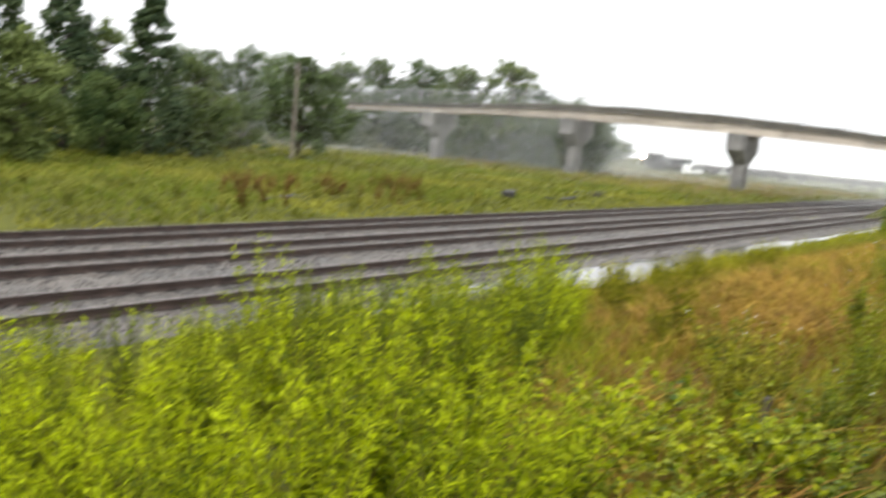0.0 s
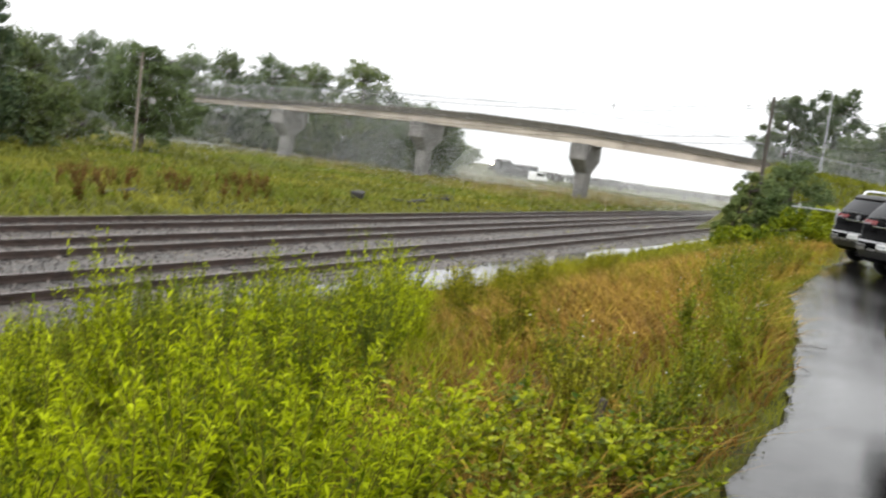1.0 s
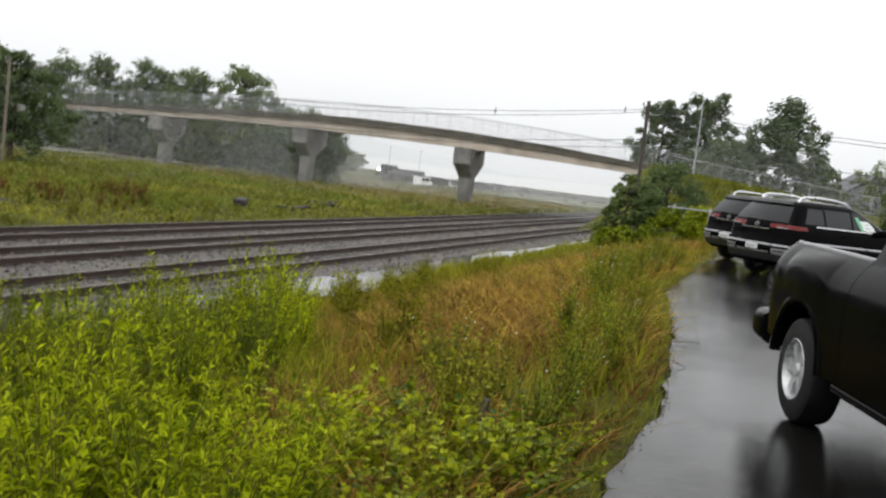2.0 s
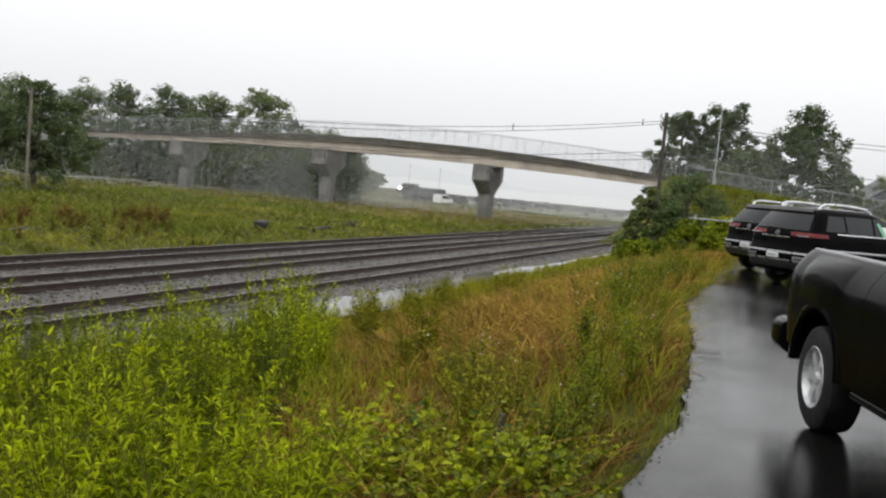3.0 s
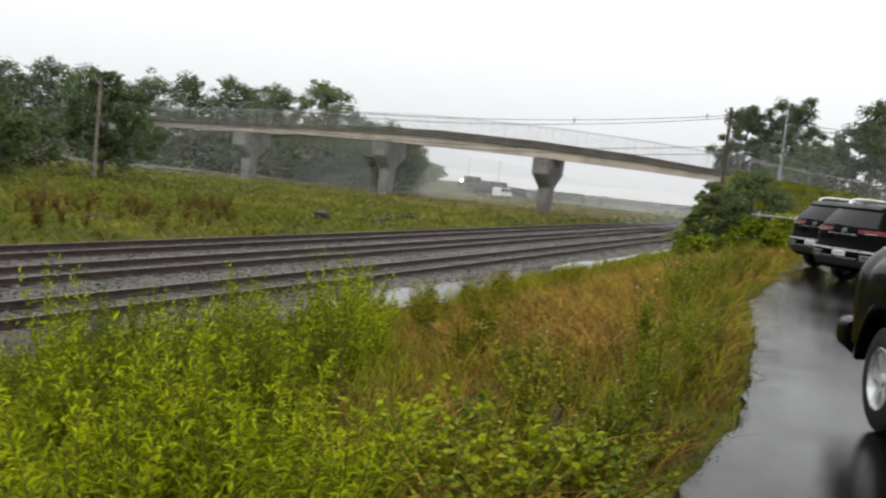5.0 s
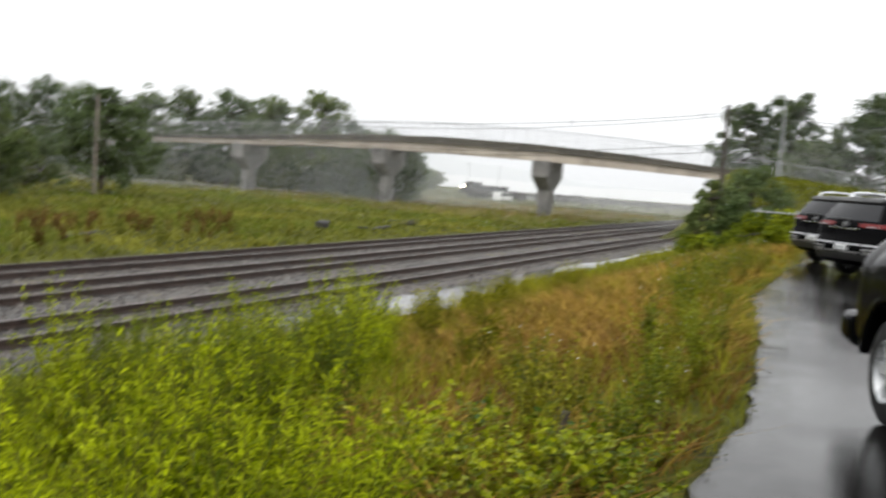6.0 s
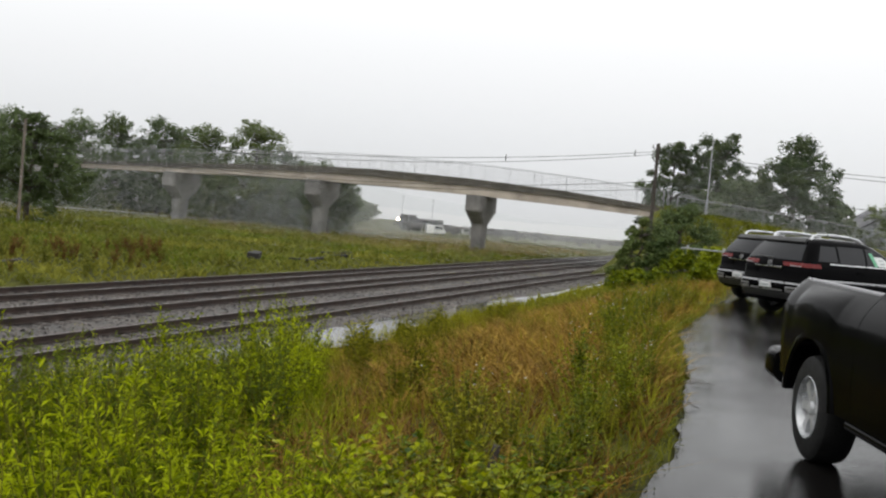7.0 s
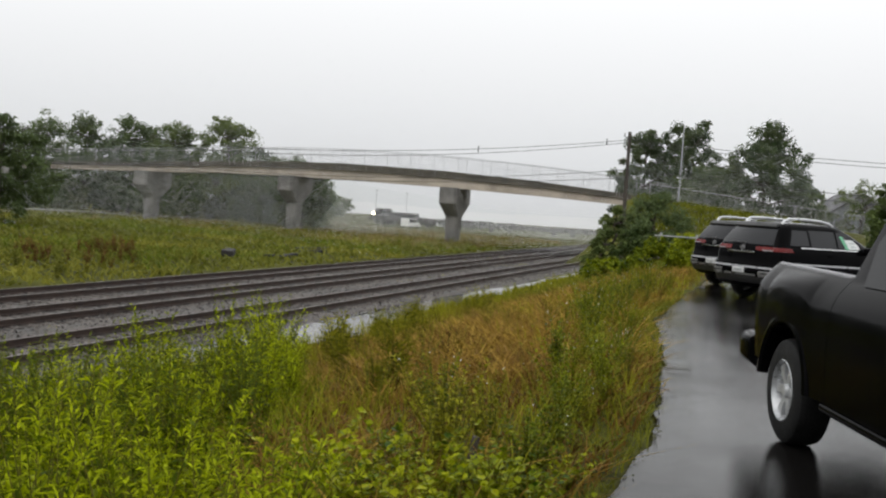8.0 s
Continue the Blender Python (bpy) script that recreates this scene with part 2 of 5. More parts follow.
# ---- ground ----
def smooth_step(a, b, x):
    t = min(1.0, max(0.0, (x - a) / (b - a)))
    return t * t * (3 - 2 * t)


def lot_edge(y):
    """x of the asphalt's ragged edge."""
    return -0.78 - 1.02 * smooth_step(7, 19, y) + 0.12 * noise.noise((0.0, y * 0.45, 7.0)) + 0.07 * noise.noise((2.0, y * 1.7, 7.0))


def ramp_z(x):
    """Crest of the earth ramp that carries the footbridge's path down."""
    return max(-0.06, min(3.7, 3.7 - 0.1 * (x + 13)))


def ground_z(x, y):
    """Height of the land: bank, ditch, trackbed, meadow, ramp mound and far fields."""
    e = lot_edge(min(y, 60))
    z = -0.06
    if x < e:
        z = -0.03 - 2.2 * smooth_step(e - 0.2, -11.0, x)
        z -= 0.22 * math.exp(-((x + 12.1) / 0.9) ** 2)
        if x < -13.0:
            z = -2.3
        if x < -24.2:
            z = -2.15 + 0.25 * smooth_step(-24.2, -28, x) + 0.12 * noise.noise((x * 0.13, y * 0.13, 3.0))
        z += 0.06 * noise.noise((x * 0.6, y * 0.6, 1.0)) * (smooth_step(0.3, 1.5, e - x) if x > -11 else 0)
    crest = ramp_z(x)
    rise = smooth_step(76, 90, y) * (1 - smooth_step(100, 114, y)) * smooth_step(-17, -12, x)
    if crest > z:
        z += (crest - z) * rise
    return z - 1.5 * smooth_step(110, 205, y) * (1 if x < -25 else 0)


def spaced(stops):
    out = []
    for a, b, s in stops:
        out += list(np.arange(a, b, s))
    return out + [stops[-1][1]]


gx = spaced([(-1600, -300, 130), (-300, -90, 15), (-90, -26, 2.5), (-26, -13, 0.6), (-13, 0, 0.3), (0, 30, 3), (30, 150, 20), (150, 1600, 145)])
gy = spaced([(-400, -30, 40), (-30, 0, 3), (0, 30, 0.5), (30, 60, 1), (60, 130, 2), (130, 320, 12), (320, 2400, 160)])
gv = [(x, y, ground_z(x, y)) for y in gy for x in gx]
nx = len(gx)
gf = [(j * nx + i, j * nx + i + 1, (j + 1) * nx + i + 1, (j + 1) * nx + i) for j in range(len(gy) - 1) for i in range(nx - 1)]
ground = tagged(new("ground", mesh_from("ground", gv, gf, [SOIL], smooth=True)), "wet weedy ground, a bank falling to the railway", "ground", kind="structure")

# trackbed gravel sheet
bv, bf = [], []
ys = spaced([(-40, 140, 2.0), (140, 400, 20)])
xs = [-25.0, -24.2, -22.7, -20.9, -19.1, -17.1, -15.2, -13.6, -13.0]
for y in ys:
    for x in xs:
        edge = x in (xs[0], xs[-1])
        bv.append((x + 0.25 * noise.noise((x, y * 0.4, 0)), y, -2.31 if edge else -2.2 + 0.03 * noise.noise((x, y * 0.5, 2.0))))
k = len(xs)
bf = [(j * k + i, j * k + i + 1, (j + 1) * k + i + 1, (j + 1) * k + i) for j in range(len(ys) - 1) for i in range(k - 1)]
tagged(new("trackbed", mesh_from("trackbed", bv, bf, [GRAVEL], smooth=True)), "wet grey ballast bed under the rails", "gravel", kind="structure")

# ditch water
WATER = surface("ditch_water", (0.03, 0.03, 0.025), (0.05, 0.05, 0.04), 0.06, 0.5, 6, 0.06, rough_var=0.03)
wv, wf = [], []
ys = spaced([(14, 120, 1.0)])
for y in ys:
    c = -12.3 + 0.25 * noise.noise((0, y * 0.2, 5))
    w = (1.0 + 0.4 * noise.noise((3, y * 0.25, 5))) * smooth_step(14, 22, y) * (1 - 0.7 * smooth_step(40, 52, y))
    wv += [(c - w, y, -2.225), (c + w, y, -2.225)]
wf = [(2 * j, 2 * j + 1, 2 * j + 3, 2 * j + 2) for j in range(len(ys) - 1)]
tagged(new("water", mesh_from("water", wv, wf, [WATER])), "rainwater standing in the ditch beside the track", "water", kind="structure")

# asphalt
ASPHALT, n, l = nodes_of("wet_asphalt")
b = n["Principled BSDF"]
tc = n.new("ShaderNodeTexCoord")
pud, grit = n.new("ShaderNodeTexNoise"), n.new("ShaderNodeTexNoise")
pud.inputs["Scale"].default_value, pud.inputs["Detail"].default_value = 0.35, 4
grit.inputs["Scale"].default_value, grit.inputs["Detail"].default_value = 60, 3
l.new(tc.outputs["Object"], pud.inputs["Vector"])
l.new(tc.outputs["Object"], grit.inputs["Vector"])
cr = n.new("ShaderNodeValToRGB")
cr.color_ramp.elements[0].color, cr.color_ramp.elements[1].color = (0.003, 0.0028, 0.0026, 1), (0.012, 0.011, 0.0105, 1)
l.new(grit.outputs[0], cr.inputs[0])
l.new(cr.outputs[0], b.inputs["Base Color"])
rr = n.new("ShaderNodeMapRange")
rr.inputs["From Min"].default_value, rr.inputs["From Max"].default_value = 0.42, 0.6
rr.inputs["To Min"].default_value, rr.inputs["To Max"].default_value = 0.07, 0.19
film = n.new("ShaderNodeMapRange")
film.inputs["From Min"].default_value, film.inputs["From Max"].default_value = 0.38, 0.62
film.inputs["To Min"].default_value, film.inputs["To Max"].default_value = 0.19, 0.10
streak, lay = n.new("ShaderNodeTexNoise"), n.new("ShaderNodeMapping")
lay.inputs["Scale"].default_value = (1.0, 0.7, 1.0)
streak.inputs["Scale"].default_value, streak.inputs["Detail"].default_value = 0.9, 7
l.new(tc.outputs["Object"], lay.inputs["Vector"])
l.new(lay.outputs[0], streak.inputs["Vector"])
l.new(streak.outputs[0], film.inputs["Value"])
l.new(film.outputs[0], b.inputs["Specular IOR Level"])
l.new(pud.outputs[0], rr.inputs["Value"])
l.new(rr.outputs[0], b.inputs["Roughness"])
bp = n.new("ShaderNodeBump")
bp.inputs["Strength"].default_value, bp.inputs["Distance"].default_value = 0.12, 0.012
rip = n.new("ShaderNodeTexNoise")
rip.inputs["Scale"].default_value, rip.inputs["Detail"].default_value = 9.0, 5
l.new(tc.outputs["Object"], rip.inputs["Vector"])
both = n.new("ShaderNodeMath")
l.new(grit.outputs[0], both.inputs[0])
l.new(rip.outputs[0], both.inputs[1])
l.new(both.outputs[0], bp.inputs["Height"])
l.new(bp.outputs[0], b.inputs["Normal"])
av, af = [], []
ys = spaced([(-25, 45, 0.25)])
for y in ys:
    e = lot_edge(y) + 0.03 * noise.noise((0, y * 3.0, 0))
    av += [(e - 0.05, y, -0.09), (e, y, -0.012), (e + 0.3, y, 0.0), (30, y, 0.0)]
af = [(4 * j + i, 4 * j + i + 1, 4 * j + i + 5, 4 * j + i + 4) for j in range(len(ys) - 1) for i in range(3)]
tagged(new("parking_lot", mesh_from("parking_lot", av, af, [ASPHALT])), "wet dark asphalt with a ragged grassy edge", "asphalt", kind="structure")


# ---- railway ----
def rail_mesh(y0, y1):
    bm = bmesh.new()
    prof = [(-0.07, 0), (0.07, 0), (0.07, 0.015), (0.012, 0.035), (0.012, 0.12), (0.036, 0.135), (0.036, 0.168), (0.028, 0.175), (-0.028, 0.175), (-0.036, 0.168), (-0.036, 0.135), (-0.012, 0.12), (-0.012, 0.035), (-0.07, 0.015)]
    a = [bm.verts.new((x, y0, z)) for x, z in prof]
    c = [bm.verts.new((x, y1, z)) for x, z in prof]
    for i in range(len(prof)):
        j = (i + 1) % len(prof)
        f = bm.faces.new((a[i], a[j], c[j], c[i]))
        f.material_index = 1 if i == 7 else 0
    return bm


TRACKS = [(-22.7, "far"), (-19.12, "middle"), (-15.2, "near")]
tie_bm = bmesh.new()
box(tie_bm, -1.28, 1.28, -0.11, 0.11, -0.16, 0.0)
tie_mesh = bpy.data.meshes.new("sleeper")
tie_bm.to_mesh(tie_mesh)
tie_bm.free()
tie_mesh.materials.append(TIE)
rng = random.Random(4)
for tx, _ in TRACKS:
    track = tagged(empty("railway_track", pose(tx, 0, -2.175)), "rusty railway track with dark timber sleepers in gravel", "railway track", "parallel railway tracks")
    for s in (-0.755, 0.755):
        r = part("rail", rail_mesh(-40, 330), RUST, track)
        r.data.materials.append(STEEL)
        r.location.x = s
    for i in range(200):
        t = new("sleeper", tie_mesh)
        t.parent = track
        t.matrix_basis = pose(rng.uniform(-0.04, 0.04), 4 + i * 0.55, -0.004 + rng.uniform(-0.012, 0.0), 0, 0, rng.uniform(-1.2, 1.2))


# ---- footbridge ----
BRIDGE_Y = 95.0
PROFILE = [(-110, 1.7, 2.4), (-78.6, 3.05, 3.75), (-66.4, 3.35, 4.3), (-57, 3.7, 4.85), (-48.5, 3.8, 5.25), (-42, 3.75, 5.4), (-31.5, 3.6, 5.2), (-22, 3.32, 4.72), (-14.5, 3.0, 4.1), (-10, 2.8, 3.75)]


def deck_z(x):
    for (x0, b0, t0), (x1, b1, t1) in zip(PROFILE, PROFILE[1:]):
        if x0 <= x <= x1:
            f = (x - x0) / (x1 - x0)
            return b0 + (b1 - b0) * f, t0 + (t1 - t0) * f
    return PROFILE[-1][1:]


bridge = tagged(empty("footbridge", pose(0, BRIDGE_Y, 0)), "long concrete footbridge with chain-link railing over the tracks", "bridge")
xs = list(np.arange(-105, -9.9, 1.0))


def deck_strip(lo, hi, y0, y1):
    bm = bmesh.new()
    rings = []
    for x in xs:
        bz, tz = deck_z(x)
        z0, z1 = bz + (tz - bz) * lo, bz + (tz - bz) * hi
        rings.append([bm.verts.new((x, y, z)) for y, z in ((y0, z0), (y1, z0), (y1, z1), (y0, z1))])
    for a, c in zip(rings, rings[1:]):
        for i in range(4):
            bm.faces.new((a[i], a[(i + 1) % 4], c[(i + 1) % 4], c[i]))
    bm.faces.new(rings[0]), bm.faces.new(rings[-1][::-1])
    return bm


part("girder", deck_strip(0.0, 0.56, -1.3, 1.3), CONCRETE, bridge, "pale weathered concrete girder")
# deck edge and kerbs are darker than the girder
part("deck", deck_strip(0.56, 0.86, -1.55, 1.55), CURB, bridge, "dark deck edge")
part("kerb", deck_strip(0.86, 1.0, -1.62, -1.4), CURB, bridge)
part("kerb", deck_strip(0.86, 1.0, 1.4, 1.62), CURB, bridge)


def pier_mesh(top, foot):
    """A hammerhead pier: flared cap on a tapering octagonal shaft."""
    bm = bmesh.new()
    h = top - foot
    rings = []
    for z, wx, wy in ((0, 0.6, 0.7), (h - 3.0, 0.66, 0.8), (h - 2.8, 0.68, 0.88), (h - 1.6, 0.86, 2.5), (h - 1.45, 0.88, 2.55), (h, 0.88, 2.55)):
        c = 0.22
        rings.append([bm.verts.new((x, y, foot + z)) for x, y in ((-wx + c, -wy), (wx - c, -wy), (wx, -wy + c), (wx, wy - c), (wx - c, wy), (-wx + c, wy), (-wx, wy - c), (-wx, -wy + c))])
    for a, c in zip(rings, rings[1:]):
        for i in range(8):
            bm.faces.new((a[i], a[(i + 1) % 8], c[(i + 1) % 8], c[i]))
    bm.faces.new(rings[0][::-1]), bm.faces.new(rings[-1])
    return bm


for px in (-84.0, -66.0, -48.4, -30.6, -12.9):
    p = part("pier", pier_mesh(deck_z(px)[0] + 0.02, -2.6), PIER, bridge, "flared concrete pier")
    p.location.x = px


def fence_net(path, height, step, width=0.006):
    """Diamond wire netting between the points of a path."""
    v, f = [], []
    for (x0, y0, z0), (x1, y1, z1) in zip(path, path[1:]):
        n = max(1, int(math.hypot(x1 - x0, y1 - y0) / step))
        for i in range(n):
            for a, c in ((i, i + height / step * 0.5), (i, i - height / step * 0.5)):
                p = [x0 + (x1 - x0) * a / n, y0 + (y1 - y0) * a / n, z0 + (z1 - z0) * a / n]
                q = [x0 + (x1 - x0) * c / n, y0 + (y1 - y0) * c / n, z0 + (z1 - z0) * c / n + height]
                k = len(v)
                v += [p, [p[0] + width, p[1], p[2]], [q[0] + width, q[1], q[2]], q]
                f.append((k, k + 1, k + 2, k + 3))
    return mesh_from("netting", v, f, [NETTING])


for side in (-1.5, 1.5):
    path = [(x, side, deck_z(x)[1]) for x in np.arange(-105, -9.9, 5.0)]
    net = new("netting", fence_net(path, 1.5, 0.16))
    net.parent = bridge
    tagged(net, "chain-link netting", kind="stuff")
    bm = bmesh.new()
    pipe(bm, [(a[0], a[1], a[2] + 1.5) for a in path], 0.025)
    part("top_rail", bm, GALV, bridge)
    for x in np.arange(-105, -9.9, 2.5):
        bm = bmesh.new()
        tube(bm, (0, 0, 0), (0, 0, 1.52), 0.022, sides=6)
        p = part("post", bm, GALV, bridge)
        p.location = (x, side, deck_z(x)[1] - 0.02)


# ---- trees ----
def tree(name, label, x, y, height, radius, leaf, seed, clear=0.18, leaves=5000, size=0.32, shape="round", z=None, fill=1.0):
    rng = np.random.default_rng(seed)
    base = ground_z(x, y) - 0.1 if z is None else z
    root = tagged(empty(name, pose(x, y, base)), label, "tree")
    bm = bmesh.new()
    tr = height * 0.02 + 0.06
    p, tops = Vector((0, 0, 0)), []
    for i in range(6):
        q = Vector((rng.normal() * 0.12, rng.normal() * 0.12, height * 0.14)) + p
        tube(bm, p, q, tr * (1 - i * 0.14), tr * (1 - (i + 1) * 0.14), 8, i in (0, 5))
        tops.append(q)
        p = q
    for i in range(14 if shape != "conifer" else 0):
        s = tops[1 + i % 4]
        a = rng.uniform(0, 2 * math.pi)
        q = s + Vector((math.cos(a), math.sin(a), rng.uniform(0.2, 0.6))) * radius * 0.5
        tube(bm, s, q, tr * 0.35, tr * 0.12, 5, False)
    part("trunk", bm, BARK, root)
    # clumps of foliage spread through the crown
    k = 170
    u = rng.uniform(0, 1, k)
    a = rng.uniform(0, 2 * np.pi, k)
    if shape == "conifer":
        hz = clear + (1 - clear) * u
        rr = radius * (1.02 - u) ** 0.8 * rng.uniform(0.5, 1.0, k)
        cs = radius * 0.34 * (1.2 - u)
    else:
        # boughs: overlapping lobes round the stem, each with clumps over its surface
        count = 11
        lu = (np.arange(count) + rng.uniform(0, 0.8, count)) / count
        la = np.arange(count) * 2.4 + rng.uniform(0, 0.9, count)
        wide = np.sqrt(np.clip(1 - (2 * lu ** 0.9 - 0.9) ** 2, 0.06, 1))
        lr = radius * rng.uniform(0.36, 0.56, count) * (0.75 + 0.25 * wide) * fill
        reach_out = np.clip(radius * wide - lr * 0.6, 0.1 * radius, None) * rng.uniform(0.75, 1.15, count)
        low_z = clear * height + lr * 0.6
        lz = low_z + np.clip(height - lr * 0.85 - low_z, 0.1, None) * lu
        which = rng.integers(0, count, k)
        out = rng.normal(size=(k, 3))
        out /= np.linalg.norm(out, axis=1, keepdims=True)
        out *= (lr[which] * rng.uniform(0.25, 0.9, k))[:, None] * np.array([1, 1, 0.85])
        cen = np.stack([reach_out[which] * np.cos(la[which]), reach_out[which] * np.sin(la[which]), lz[which]], 1) + out
        cs = radius * rng.uniform(0.1, 0.22, k)
    if shape == "conifer":
        cen = np.stack([rr * np.cos(a), rr * np.sin(a), hz * height], 1)
    pick = rng.integers(0, k, leaves)
    d = rng.normal(size=(leaves, 3))
    d /= np.linalg.norm(d, axis=1, keepdims=True)
    pts = cen[pick] + d * (np.asarray(cs)[pick] * rng.uniform(0.35, 1.05, leaves))[:, None] * np.array([1, 1, 0.75])
    nrm = d * 0.7 + np.array([0, 0, 0.6]) + rng.normal(size=(leaves, 3)) * 0.35
    nrm /= np.linalg.norm(nrm, axis=1, keepdims=True)
    v, f = leaf_cloud(pts, nrm, size, size * 0.75, rng)
    crown = new("crown", mesh_from("crown", v.tolist(), f.tolist(), [leaf]))
    crown.parent = root
    return root


def polar(az, dist):
    """x, y at a bearing (degrees left of the tracks' direction) and a distance."""
    return -dist * math.sin(radians(az)), dist * math.cos(radians(az))


DARK_TREE = "dense dark green deciduous tree in the rain"
for i, (az, dist, h, r, m) in enumerate([
        (42.6, 80, 7.9, 3.5, LEAF_FAR), (38.3, 132, 11.4, 4.2, LEAF_PALE), (36.0, 130, 11.6, 4.6, LEAF_FAR), (33.6, 127, 11.3, 4.8, LEAF_PALE),
        (30.9, 124, 12.4, 4.2, LEAF_PALE), (28.9, 124, 8.9, 4.0, LEAF_FAR), (27.6, 119, 8.2, 3.8, LEAF_FAR), (26.5, 112, 7.2, 3.0, LEAF_FAR),
        (45.8, 112, 10.0, 4.6, LEAF_FAR), (48.5, 110, 10.0, 4.6, LEAF_PALE), (34.8, 140, 12.0, 5.0, LEAF_FAR), (30.6, 140, 10.8, 4.6, LEAF_FAR),
        (40.4, 126, 10.8, 5.0, LEAF_FAR), (44.0, 130, 11.0, 5.0, LEAF_FAR), (28.0, 130, 8.6, 4.2, LEAF_FAR)] ):
    tx, ty = polar(az, dist)
    tree("tree", DARK_TREE, tx, ty, h * 1.15, r * 1.2, m, 100 + i, 0.0, 9000, 0.34, fill=1.4)
for i in range(13):
    saz = 26.6 + i * 2.1
    tx, ty = polar(saz, max(114, 95 / math.cos(radians(saz)) + 8) + 3 * (i % 3))
    tree("shrub", "leafy shrub filling the wood's lower edge", tx, ty, 4.6 + 1.2 * (i % 2), 3.4, LEAF_FAR if i % 3 else LEAF_PALE, 150 + i, 0.0, 3600, 0.42)
for i, (az, dist, h, r) in enumerate([(50.9, 70, 11.6, 3.2), (55.2, 68, 12.5, 3.5), (58.8, 70, 13.5, 3.6)]):
    tx, ty = polar(az, dist)
    tree("conifer", "tall dark conifer at the wood's edge", tx, ty, h, r, LEAF_CONIFER, 200 + i, 0.02, 9000, 0.36, "conifer")
for i, (az, dist, h, r) in enumerate([(57.4, 54, 6.8, 3.0), (53.2, 62, 5.6, 3.0), (53.2, 78, 9.8, 3.6), (48.6, 82, 7.6, 3.2), (48.4, 72, 5.6, 2.9), (61.5, 54, 8.5, 3.8), (46.5, 88, 5.0, 2.6)]):
    tx, ty = polar(az, dist)
    tree("tree", "leafy green tree at the meadow's edge", tx, ty, h, r, LEAF_PALE, 220 + i, 0.0, 7500, 0.28)
for i, (az, dist, h, r) in enumerate([(5.0, 118, 13.0, 4.6), (7.2, 116, 11.6, 4.2), (0.6, 112, 12.8, 5.2), (3.0, 122, 8.6, 4.4), (-1.4, 116, 6.4, 3.0), (4.2, 114, 8.0, 3.8)]):
    tx, ty = polar(az, dist)
    tree("tree", "tall broad-leaved tree behind the bridge ramp", tx, ty, h * 1.13, r * 1.04, LEAF_TALL, 240 + i, 0.03, 13000, 0.38, z=0.0, fill=1.65)
for i, (az, dist, h, r, m) in enumerate([(6.5, 66, 5.7, 3.1, LEAF_FAR), (8.7, 64, 4.9, 1.3, LEAF_PALE), (9.5, 62, 3.2, 0.9, LEAF_PALE), (7.5, 61, 3.2, 1.5, LEAF_PALE), (6.2, 46, 1.7, 1.1, LEAF_MID), (8.6, 44, 1.3, 0.9, LEAF_MID), (4.4, 50, 1.7, 1.3, LEAF_MID), (9.4, 52, 1.6, 1.0, LEAF_MID), (7.4, 38, 1.1, 0.8, LEAF_MID), (5.0, 36, 1.0, 0.7, LEAF_MID)]):
    tx, ty = polar(az, dist)
    tree("bush", "rounded green bush beside the bank" if i else "rounded dark green bush beside the pole", tx, ty, h, r, m, 260 + i, 0.0, 8000 if i == 0 else 4200, 0.19)
for i, (az, dist, h, r) in enumerate([(-6.0, 62, 5.4, 2.0), (-4.2, 118, 8.0, 3.4), (-7.5, 112, 9.0, 3.5)]):
    tx, ty = polar(az, dist)
    tree("tree", "bright green tree beyond the parking lot", tx, ty, h, r, LEAF_PALE, 270 + i, 0.05, 5000, 0.26)


for i, (az, dist, h, r) in enumerate([(25.4, 300, 10.5, 6.0), (24.5, 330, 7.0, 5.0)]):
    tx, ty = polar(az, dist)
    tree("tree", "far tree fading in rain beyond the yard", tx, ty, h, r, LEAF_PALE, 285 + i, 0.0, 3000, 0.9)


# ---- poles, cables, ramp fence ----
def pole(name, label, x, y, top, r, mat, arms=True):
    z0 = ground_z(x, y) - 0.3
    root = tagged(empty(name, pose(x, y, z0)), label, "pole")
    bm = bmesh.new()
    tube(bm, (0, 0, 0), (0, 0, top - z0), r, r * 0.78, 12)
    part("shaft", bm, mat, root, smooth=False)
    if arms:
        bm = bmesh.new()
        tube(bm, (0, 0, top - z0 - 0.45), (-0.34, 0, top - z0 - 0.3), 0.03, 0.03, 6)
        part("bracket", bm, GALV, root)
        bm = bmesh.new()
        tube(bm, (-0.34, 0, top - z0 - 0.34), (-0.34, 0, top - z0 - 0.1), 0.05, 0.035, 8)
        part("insulator", bm, PIER, root)
    return root


NEAR_POLE = (*polar(8.2, 70), 7.65)
LEFT_POLE = (*polar(43.0, 76), 5.5)
RIGHT_POLE = (30.0, 62.0, 6.6)
pole("utility_pole", "dark creosoted timber utility pole among bushes", *NEAR_POLE, 0.15, WOODPOLE)
pole("utility_pole", "pale weathered utility pole at the wood's edge", *LEFT_POLE, 0.12, PALEPOLE)
pole("utility_pole", "pale weathered utility pole beyond the lot", *RIGHT_POLE, 0.15, PALEPOLE)
tp = polar(5.25, 96)
pole("lamp_pole", "thin grey pole standing on the bridge ramp", tp[0], tp[1], 10.7, 0.07, GALV, False)


def cable(name, a, b, sag, r=0.018, label="black cable sagging between poles"):
    a, b = Vector(a), Vector(b)
    bm = bmesh.new()
    pts = [a.lerp(b, k / 24) - Vector((0, 0, sag * 4 * (k / 24) * (1 - k / 24))) for k in range(25)]
    pipe(bm, pts, r, 5)
    return tagged(part(name, bm, WIRE), label, "cable", "overhead cables")


def hang(p, dz):
    return (p[0], p[1], p[2] + dz)


